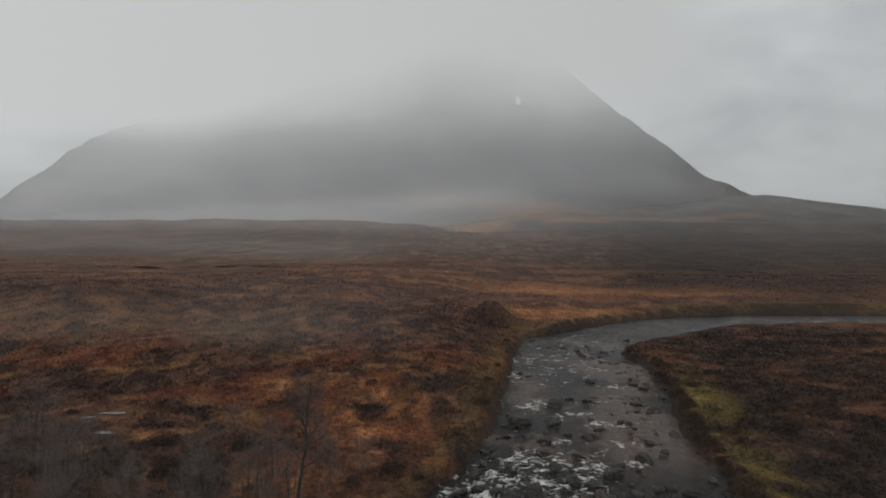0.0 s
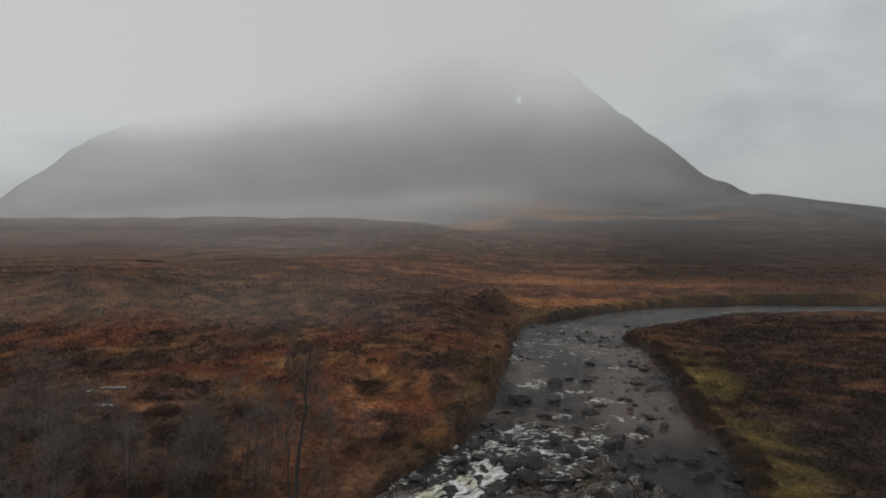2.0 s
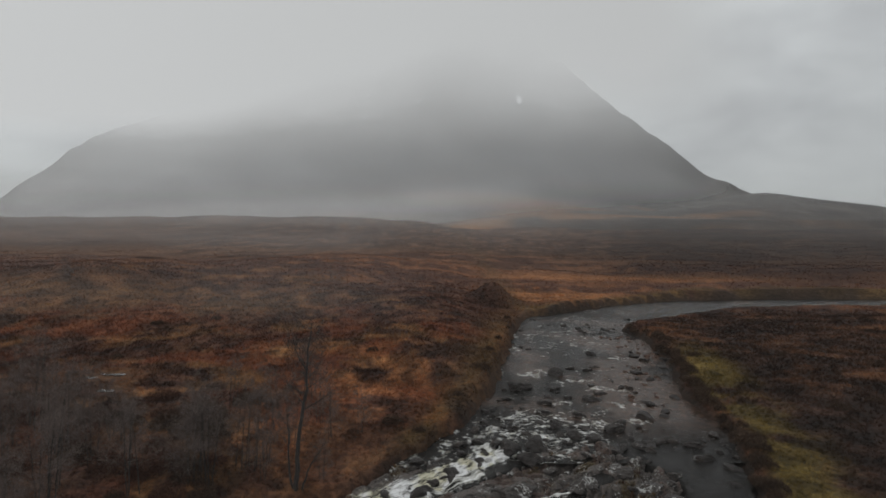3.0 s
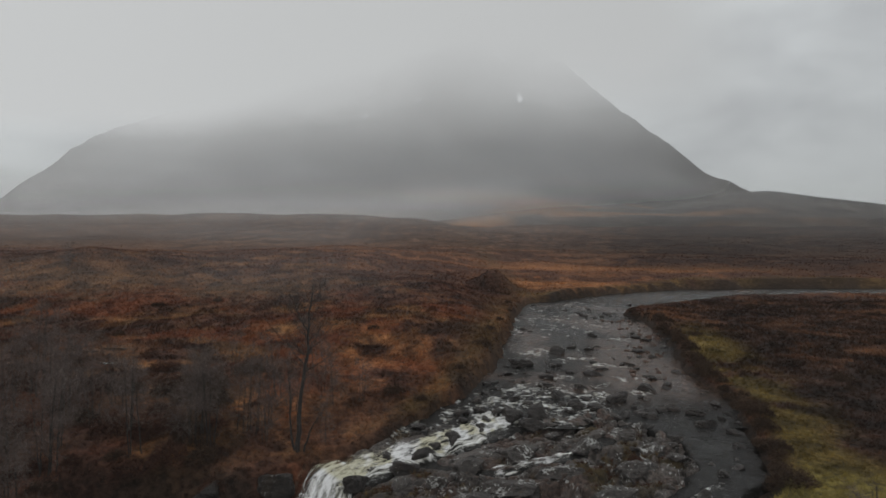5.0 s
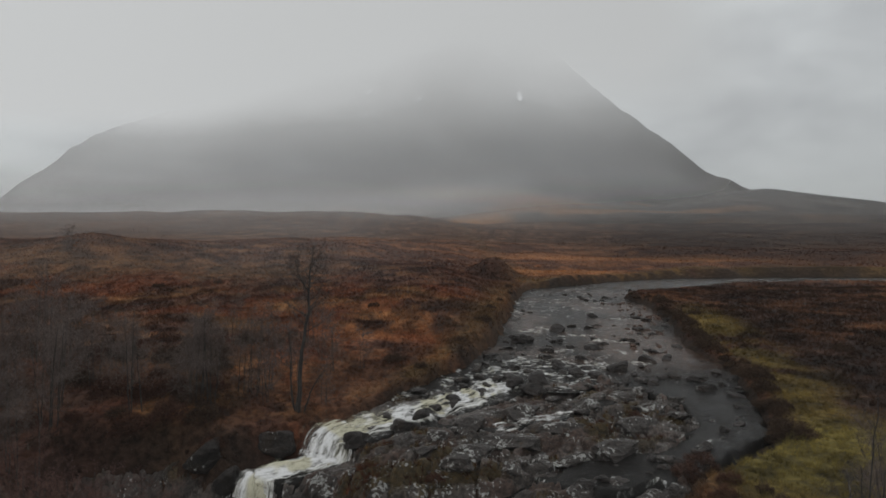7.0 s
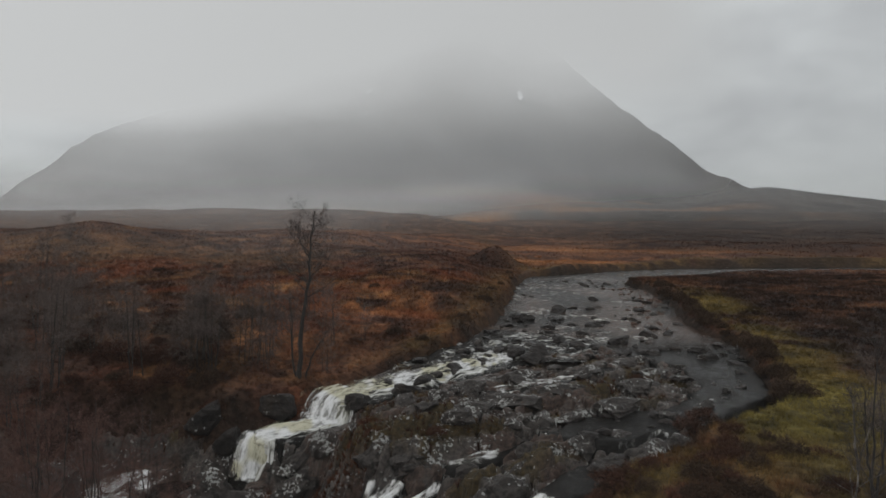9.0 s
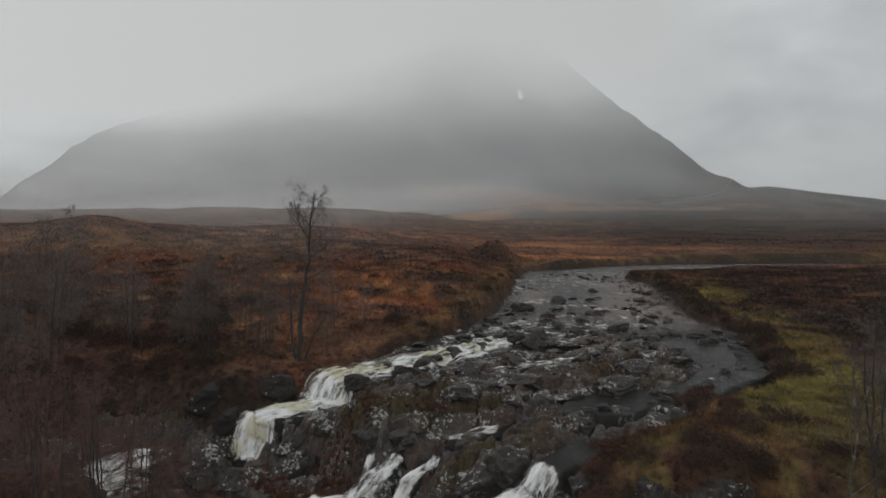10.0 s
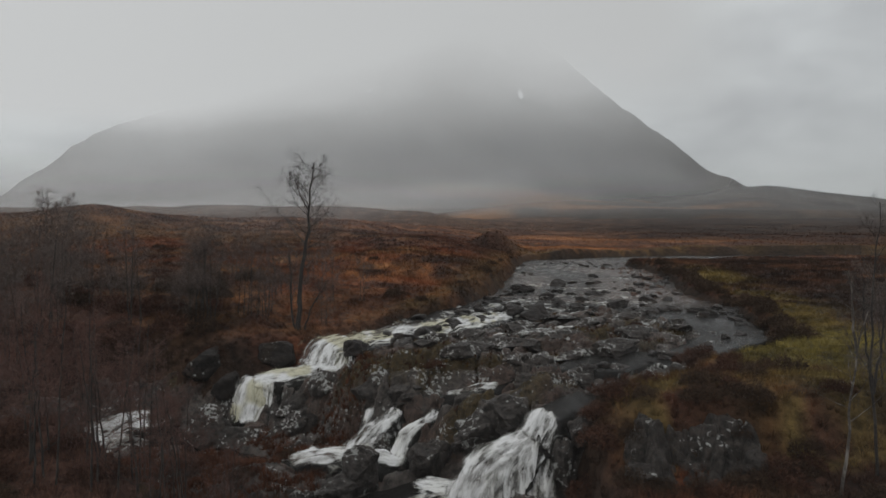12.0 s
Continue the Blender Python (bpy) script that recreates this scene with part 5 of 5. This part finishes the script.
for k in range(46):
    y = 27 + 1.25 * k * (0.6 + 0.015 * k)
    if y < 82:
        x = float(np.interp(y, RY, RR)) + 0.75 + bush_rng.uniform(-0.3, 0.6)
        bush("heather_bush", HEATHER_BUSH, x, y, bush_rng.uniform(0.55, 1.0), "dark heather bush overhanging the river bank", "heather along the bank")
for k in range(7):
    y = 40 + 7.2 * k
    x = float(np.interp(y, RY, RL)) - 0.9 - bush_rng.uniform(0, 1.0)
    bush("heather_bush", HEATHER_BUSH, x, y, bush_rng.uniform(0.4, 0.8), "dark heather bush on the grassy river bank", "heather along the bank")
for x, y, size in [(10.6, 23.4, 1.2), (10.6, 22.0, 1.0), (9.8, 20.6, 1.2), (8.2, 18.4, 1.2), (6.2, 18.0, 1.0), (5.6, 16.6, 1.0), (7.4, 17.0, 1.2), (9.2, 17.6, 1.2), (10.4, 19, 1.0),
                   (4.9, 14.6, 0.9), (6.3, 13.6, 0.8), (8.0, 13.8, 0.9), (9.2, 15.2, 1.0), (10.6, 16, 1.0), (11.4, 21, 0.8), (12.2, 19, 0.9), (-2.6, 25.2, 0.9), (-0.4, 23.4, 0.9), (2.9, 24.8, 0.7), (8.6, 27.4, 0.8),
                   (9.6, 29.6, 0.9), (-3.4, 28.0, 0.8), (0.5, 21.0, 0.7), (-6.0, 22.4, 0.9), (-4.8, 22.9, 0.8), (-7.4, 21.6, 1.0), (-8.6, 19.4, 1.2), (-6.4, 18.6, 1.0), (-9.6, 18.0, 1.2), (-7.6, 16.6, 1.2),
                   (-5.6, 16.0, 1.1), (-10.6, 16.4, 1.3), (-8.8, 14.8, 1.2), (-6.6, 14.0, 1.1), (-11.4, 19.0, 1.2), (-12.8, 17.6, 1.3), (-4.2, 14.6, 0.9), (-10.4, 13.6, 1.2), (-3.2, 16.4, 0.7)]:
    bush("scrub_bush", RUSTY_BUSH if bush_rng.random() < 0.6 else HEATHER_BUSH, x, y, 0.5 * size, "reddish brown leafless scrub among wet rocks", "scrub round the falls")
for x, y, size in [(-18.2, 38.6, 1.2), (-16.6, 38.0, 1.3), (-15.2, 38.4, 1.1), (-17.4, 40.2, 1.3), (-15.8, 40.0, 1.2)]:
    bush("scrub_bush", HEATHER_BUSH, x, y, size, "tall dark heather thicket on the moor", "dark thicket on the moor")
for x, y, size in [(8.2, 12.6, 0.6), (9.0, 12.2, 0.7), (9.8, 12.6, 0.7), (10.4, 12.0, 0.7), (8.7, 11.7, 0.6), (9.5, 11.5, 0.7), (7.6, 12.4, 0.5), (8.2, 15.9, 0.6), (4.5, 14.3, 0.5), (8.5, 14.4, 0.5), (5.2, 14.1, 0.4), (6.0, 13.9, 0.4), (6.9, 14.0, 0.4), (7.6, 14.1, 0.45), (5.0, 15.6, 0.45), (7.8, 15.5, 0.45), (6.9, 16.0, 0.5)]:
    bush("scrub_bush", HEATHER_BUSH, x, y, size, "dark heather bush under the bare birches", "scrub round the falls")
for x, y, size in [(3.9, 16.7, 0.7), (4.3, 16.0, 0.8), (4.5, 17.3, 0.7), (3.8, 15.2, 0.7), (4.7, 18.4, 0.6), (5.3, 17.6, 0.8), (5.2, 19.0, 0.6)]:
    bush("scrub_bush", RUSTY_BUSH, x, y, size, "rust-brown bush overhanging the waterfall", "scrub round the falls")
for k in range(9):
    x, y = bush_rng.uniform(4.6, 12.5), bush_rng.uniform(12.5, 19.5)
    bush("scrub_bush", HEATHER_BUSH if k % 2 else RUSTY_BUSH, x, y, bush_rng.uniform(0.35, 0.75), "reddish brown leafless scrub among wet rocks", "scrub round the falls")
for x, y, size in [(9.8, 24.0, 0.9), (10.9, 25.0, 1.0)]:
    bush("scrub_bush", RUSTY_BUSH, x, y, size, "rust-brown bush overhanging the rock channel", "scrub round the falls")
for k in range(30):
    x, y = bush_rng.uniform(-40, -12), bush_rng.uniform(30, 46)
    bush("scrub_bush", HEATHER_BUSH if k % 2 else RUSTY_BUSH, x, y, bush_rng.uniform(0.5, 1.4), "low dark heather clump on the moor", "heather clumps on the moor")
for k in range(10):
    x, y = bush_rng.uniform(-34, 1), bush_rng.uniform(38, 78)
    if river_depth(np.array([x]), np.array([y]))[0] < -1.5:
        bush("heather_bush", HEATHER_BUSH, x, y, bush_rng.uniform(0.3, 0.75), "low dark heather clump on the moor", "heather clumps on the moor")
for k in range(40):
    x, y = bush_rng.uniform(26, 70), bush_rng.uniform(38, 95)
    bush("heather_bush", HEATHER_BUSH, x, y, bush_rng.uniform(0.4, 0.9), "low dark heather clump on the moor", "heather clumps on the moor")


# ---- bare birches ----
def bark(name, colour, pale):
    m, t, p = material(name)
    n1 = put(t, "ShaderNodeTexNoise", [(place_of(t, (1, 1, 2.5)), "Vector")], Scale=9.0, Detail=5.0, Roughness=0.6)
    n2 = put(t, "ShaderNodeTexNoise", [(place_of(t, (1, 1, 0.5)), "Vector")], Scale=5.0, Detail=3.0)
    col = mixed(t, "MIX", ramped(t, n1.outputs[0], 0.35, 0.65), tuple(0.5 * c for c in colour), colour)
    col = mixed(t, "MIX", ramped(t, n2.outputs[0], 0.48, 0.6, 0, pale), col, (0.25, 0.225, 0.20))
    t.links.new(col, p.inputs["Base Color"])
    p.inputs["Roughness"].default_value = 0.75
    relief(t, p, n1.outputs[0], 0.5, 0.01)
    return m


M_BARK, M_PALE, M_TWIG = bark("dark_birch_bark", (0.036, 0.029, 0.025), 0.10), bark("pale_birch_bark", (0.085, 0.072, 0.062), 0.7), bark("birch_twigs", (0.155, 0.115, 0.098), 0.0)
M_DARK_TWIG = bark("dark_birch_twigs", (0.06, 0.046, 0.040), 0.0)
M_RUSTY_TWIG = bark("rusty_birch_twigs", (0.140, 0.066, 0.050), 0.0)


def tube(points, radii, sides):
    verts, faces = [], []
    for n, (p, r) in enumerate(zip(points, radii)):
        d = (points[min(n + 1, len(points) - 1)] - points[max(n - 1, 0)]).normalized()
        a = d.orthogonal().normalized()
        b = d.cross(a)
        verts += [p + (a * math.cos(2 * math.pi * k / sides) + b * math.sin(2 * math.pi * k / sides)) * r for k in range(sides)]
    for n in range(len(points) - 1):
        faces += [(n * sides + k, n * sides + (k + 1) % sides, (n + 1) * sides + (k + 1) % sides, (n + 1) * sides + k) for k in range(sides)]
    return verts, faces


def shoot(rng, start, aim, length, radius, steps, wander, lift):
    pts, d = [start], aim.normalized()
    for _ in range(steps):
        d = (d + Vector((rng.gauss(0, wander), rng.gauss(0, wander), lift))).normalized()
        pts.append(pts[-1] + d * length / steps)
    return pts, [radius * (1 - 0.8 * n / steps) for n in range(steps + 1)]


def joined(name, tubes, mat, parent):
    v, f = [], []
    for tv, tf in tubes:
        f += [tuple(i + len(v) for i in q) for q in tf]
        v += tv
    ob = new(name, mesh_from(name, [tuple(p) for p in v], f, mat))
    ob.parent = parent
    return ob


def bend(points, count, rng, wander):
    """A smooth way through a few points, with small kinks."""
    raw = np.array(points, float)
    run = np.r_[0, np.cumsum(np.linalg.norm(np.diff(raw, axis=0), axis=1))]
    at = np.linspace(0, run[-1], count)
    p = np.stack([np.interp(at, run, raw[:, k]) for k in range(3)], 1)
    p[1:-1] = 0.25 * p[:-2] + 0.5 * p[1:-1] + 0.25 * p[2:]
    return [Vector(q) + Vector((rng.gauss(0, wander), rng.gauss(0, wander), 0)) * min(1, n) for n, q in enumerate(p)]


def twig_spray(rng, limbs, per_limb, forks, reach, width, droop, mat, tree):
    """Fine twigs as slim tapered blades growing from the limbs."""
    starts, aims, lengths = [], [], []
    for pts, length in limbs:
        for _ in range(per_limb):
            f = (0.25 + 0.75 * rng.random()) * (len(pts) - 1)
            i = min(int(f), len(pts) - 2)
            starts.append(pts[i].lerp(pts[i + 1], f - i))
            aims.append((pts[i + 1] - pts[i]).normalized())
            lengths.append(length * reach * rng.uniform(0.5, 1.2))
    dice = np.random.RandomState(rng.randrange(9999))
    p, d, ln = np.array(starts), np.array(aims), np.array(lengths)
    levels = []
    for level in range(3):
        d = d + dice.normal(0, 0.62, d.shape) + np.array((0, 0, -droop * level))
        d = d / np.linalg.norm(d, axis=1)[:, None]
        levels.append((p, d, ln, width * (1.0, 0.75, 0.6)[level]))
        n = forks[level] if level < 2 else 0
        if n:
            f = dice.uniform(0.25, 1.0, (len(p), n, 1))
            p = (p[:, None] + d[:, None] * ln[:, None, None] * f).reshape(-1, 3)
            d, ln = np.repeat(d, n, 0), np.repeat(ln * 0.58, n)
    verts = []
    for p, d, ln, w in levels:
        side = np.cross(d, dice.normal(0, 1, d.shape))
        side = side / np.linalg.norm(side, axis=1)[:, None] * w
        verts.append(np.stack([p - side, p + side, p + d * ln[:, None]], 1).reshape(-1, 3))
    v = np.concatenate(verts)
    ob = new("twig_spray", mesh_from("twig_spray", v, np.arange(len(v)).reshape(-1, 3), mat, False))
    ob.parent = tree
    return tagged(ob, kind="stuff")


def birch(seed, stems, limbs, bare_to, wide, bark_mat, twig_mat, per_limb=10, forks=(4, 4), reach=0.45, width=0.006, droop=0.1, rise=0.7):
    """An Empty with trunks, limbs and twigs. stems: (points, thickness at the foot, share of the limbs)."""
    rng = random.Random(seed)
    tree = new("birch_tree")
    grown = []
    for points, girth, share in stems:
        pts = bend(points, 14, rng, 0.25 * girth + 0.01)
        rad = [girth * (1 - 0.85 * n / 13) + 0.004 for n in range(14)]
        trunk = joined("trunk", [tube(pts, rad, 7)], bark_mat, tree)
        hgt = (pts[-1] - pts[0]).length
        count = max(2, round(limbs * share))
        grown.append((pts[9:], wide * hgt * 0.5))
        for k in range(count):
            s = bare_to + (0.97 - bare_to) * (k + rng.random()) / count
            i = min(int(s * 13), 12)
            p = pts[i].lerp(pts[i + 1], s * 13 - i)
            a = 2.4 * k + rng.uniform(-0.5, 0.5)
            ln = wide * hgt * (1.15 - 0.7 * (s - bare_to) / (1 - bare_to)) * rng.uniform(0.7, 1.2)
            lp, lr = shoot(rng, p, Vector((math.cos(a), math.sin(a), rise * rng.uniform(0.6, 1.4))), ln, max(0.4 * rad[i], 0.007), 6, 0.14, 0.06)
            joined("limb", [tube(lp, lr, 4)], bark_mat, trunk)
            grown.append((lp, ln))
    twig_spray(rng, grown, per_limb, forks, reach, width, droop, twig_mat, tree)
    return tree


def stand(tree, x, y, label, group="", turn=0.0, size=1.0, sink=0.1):
    tree.scale = (size, size, size)
    tree.matrix_basis = Matrix.Translation((x, y, surface(x, y) - sink)) @ Euler((0, 0, turn)).to_matrix().to_4x4() @ Matrix.Diagonal((size, size, size, 1))
    return tagged(tree, label, "tree", group)


for k in range(60):
    x, y = bush_rng.uniform(-30, -11), bush_rng.uniform(14, 36)
    if river_depth(np.array([x]), np.array([y]))[0] < -2 and polygon_depth(BASIN, np.array([x]), np.array([y]))[0] < -0.8:
        bush("scrub_bush", RUSTY_BUSH if k % 3 else HEATHER_BUSH, x, y, bush_rng.uniform(0.6, 1.6), "dark leafless scrub under the young birches", "scrub under the birches")
tall = birch(37, [([(0, 0, -0.3), (0.1, 0, 2.8), (0.3, 0, 4.1), (0.45, 0.1, 5.6), (0.52, 0.1, 7.0), (0.65, 0.05, 8.1), (0.88, 0, 9.3)], 0.15, 1.0),
                  ([(0.5, 0.1, 6.7), (0.0, 0.0, 7.7), (-0.25, -0.1, 8.7)], 0.045, 0.45),
                  ([(-0.1, 0.05, -0.3), (-0.5, 0.1, 1.3), (-0.48, 0.1, 3.3), (-0.6, 0.15, 4.5)], 0.07, 0.3),
                  ([(0.15, 0.05, -0.3), (0.75, 0, 1.5), (1.5, -0.1, 2.6)], 0.06, 0.15)],
             22, 0.5, 0.24, M_BARK, M_DARK_TWIG, 12, (5, 5), 0.42, 0.0055, 0.12, 0.6)
stand(tall, -8.1, 32.5, "tall bare birch tree standing beside the falls")
pale = birch(32, [([(0, 0, -0.2), (0.10, 0, 1.0), (0.2, 0.05, 2.3), (0.32, 0.05, 3.1), (0.36, 0.05, 3.55), (0.62, 0, 4.4)], 0.036, 0.6),
                  ([(0.34, 0.05, 3.3), (0.28, 0.05, 3.9), (0.3, 0.1, 4.5), (0.2, 0.1, 5.2)], 0.03, 0.4)],
             18, 0.42, 0.24, M_PALE, M_DARK_TWIG, 9, (6, 5), 0.5, 0.0026, 0.08)
stand(pale, 8.95, 13.35, "slender bare birch with pale peeling bark")
dark = birch(33, [([(0, 0, -0.2), (-0.05, 0, 1.2), (-0.12, 0, 2.0), (-0.15, 0, 2.8), (-0.05, 0.1, 4.6), (0.1, 0.1, 5.6), (0.12, 0.1, 6.5)], 0.036, 0.6),
                  ([(-0.12, 0, 2.2), (-0.2, 0.1, 3.0), (-0.3, 0.1, 4.8)], 0.03, 0.3), ([(-0.1, 0, 2.0), (0.15, 0.1, 3.0), (0.35, 0.1, 5.0)], 0.03, 0.3)],
             18, 0.35, 0.19, M_BARK, M_DARK_TWIG, 10, (6, 5), 0.5, 0.0028, 0.0, 1.3)
stand(dark, 10.15, 13.9, "dark bare birch tree on the grassy bank")


def young_stems(seed, height):
    rng = random.Random(seed)
    stems = []
    for _ in range(3):
        x, y = rng.uniform(-0.3, 0.3), rng.uniform(-0.3, 0.3)
        lx, ly, h = rng.uniform(-0.5, 0.5), rng.uniform(-0.5, 0.5), height * rng.uniform(0.75, 1.05)
        stems.append(([(x, y, -0.3), (x + 0.3 * lx, y + 0.3 * ly, 0.35 * h), (x + 0.6 * lx, y + 0.6 * ly, 0.7 * h), (x + lx, y + ly, h)], 0.026, 0.34))
    return stems


small = [birch(40 + k, young_stems(40 + k, 4.6), 15, 0.2, 0.30, M_BARK, M_TWIG, 12, (6, 4), 0.5, 0.0054) for k in range(4)]
rusty = [birch(50 + k, young_stems(50 + k, 4.6), 15, 0.2, 0.28, M_BARK, M_RUSTY_TWIG, 11, (6, 5), 0.5, 0.0032) for k in range(3)]
spots = [(-19, 100, 0.6), (-55, 86, 1.0)]
wood_rng = random.Random(21)
for k in range(10):
    x, y = wood_rng.uniform(-36, -10), wood_rng.uniform(36, 47)
    spots.append((x, y, wood_rng.uniform(0.7, 1.0)))
for k in range(62):
    x, y = wood_rng.uniform(-28, -10.5), wood_rng.uniform(19, 36)
    if polygon_depth(BASIN, np.array([x]), np.array([y]))[0] < -0.6 and not (x > -14 and y < 31.5) and x > -0.9 * y - 3:
        spots.append((x, y, wood_rng.uniform(0.8, 1.2)))
spots += [(-25.5, 37, 1.5), (-20.5, 31, 1.35), (11.4, 14.6, 0.9), (12.5, 16.6, 0.8), (-10.2, 33.2, 0.7), (-6.9, 33.6, 0.6), (-9.6, 37.5, 0.85), (-7.4, 38.4, 0.8), (-5.6, 39.6, 0.7), (-11.2, 39.4, 0.9), (-8.6, 40.6, 0.8)]
rusty_spots = [(-6.7, 14.4, 0.9), (-7.5, 14.9, 1.0), (-8.3, 14.3, 0.95), (-9.1, 15.4, 1.05), (-7.0, 15.9, 0.85), (-9.9, 14.5, 1.0), (-10.9, 15.8, 1.05), (-8.6, 16.4, 1.0), (-5.6, 14.9, 0.6), (-10.4, 17.2, 1.0), (-12.2, 17.6, 1.05), (-12.8, 15.8, 0.9), (-6.2, 16.6, 0.6)]
tree_rng = random.Random(3)
for kinds, places, label in ((small, spots, "young leafless birch with dark slender stems"), (rusty, rusty_spots, "young leafless birch with rust-red twigs")):
    for n, (x, y, size) in enumerate(places):
        tree = kinds[n] if n < len(kinds) else copy_thing(kinds[n % len(kinds)], Matrix())
        stand(tree, x, y, label, "young birches", tree_rng.uniform(0, 6.3), size)

# ---- bog pools on the moor ----
M_POOL, t_pool, p_pool = material("still_bog_water")
n_pool = put(t_pool, "ShaderNodeTexNoise", [(place_of(t_pool), "Vector")], Scale=1.5, Detail=3.0)
t_pool.links.new(mixed(t_pool, "MIX", n_pool.outputs[0], (0.02, 0.018, 0.015), (0.05, 0.04, 0.03)), p_pool.inputs["Base Color"])
p_pool.inputs["Roughness"].default_value, p_pool.inputs["IOR"].default_value = 0.06, 1.33
relief(t_pool, p_pool, n_pool.outputs[0], 0.05, 0.05)
for n, (x, y, rx, ry) in enumerate(POOLS):
    a = np.linspace(0, 2 * math.pi, 24, endpoint=False)
    r = 0.6 + 0.8 * fbm(np.cos(a) * 1.5 + 7 * n, np.sin(a) * 1.5, 1.0, 3, 801)
    px, py = np.r_[x, x + np.cos(a) * r * rx], np.r_[y, y + np.sin(a) * r * ry]
    pz = np.full(25, float(np.percentile(ground_height(px, py), 95)) + (0.03 if y < 100 else 0.75))
    pool = new("bog_pool", mesh_from("bog_pool", np.c_[px, py, pz], [(0, 1 + k, 1 + (k + 1) % 24) for k in range(24)], M_POOL))
    tagged(pool, "small pool of still bog water", "pool", kind="structure")
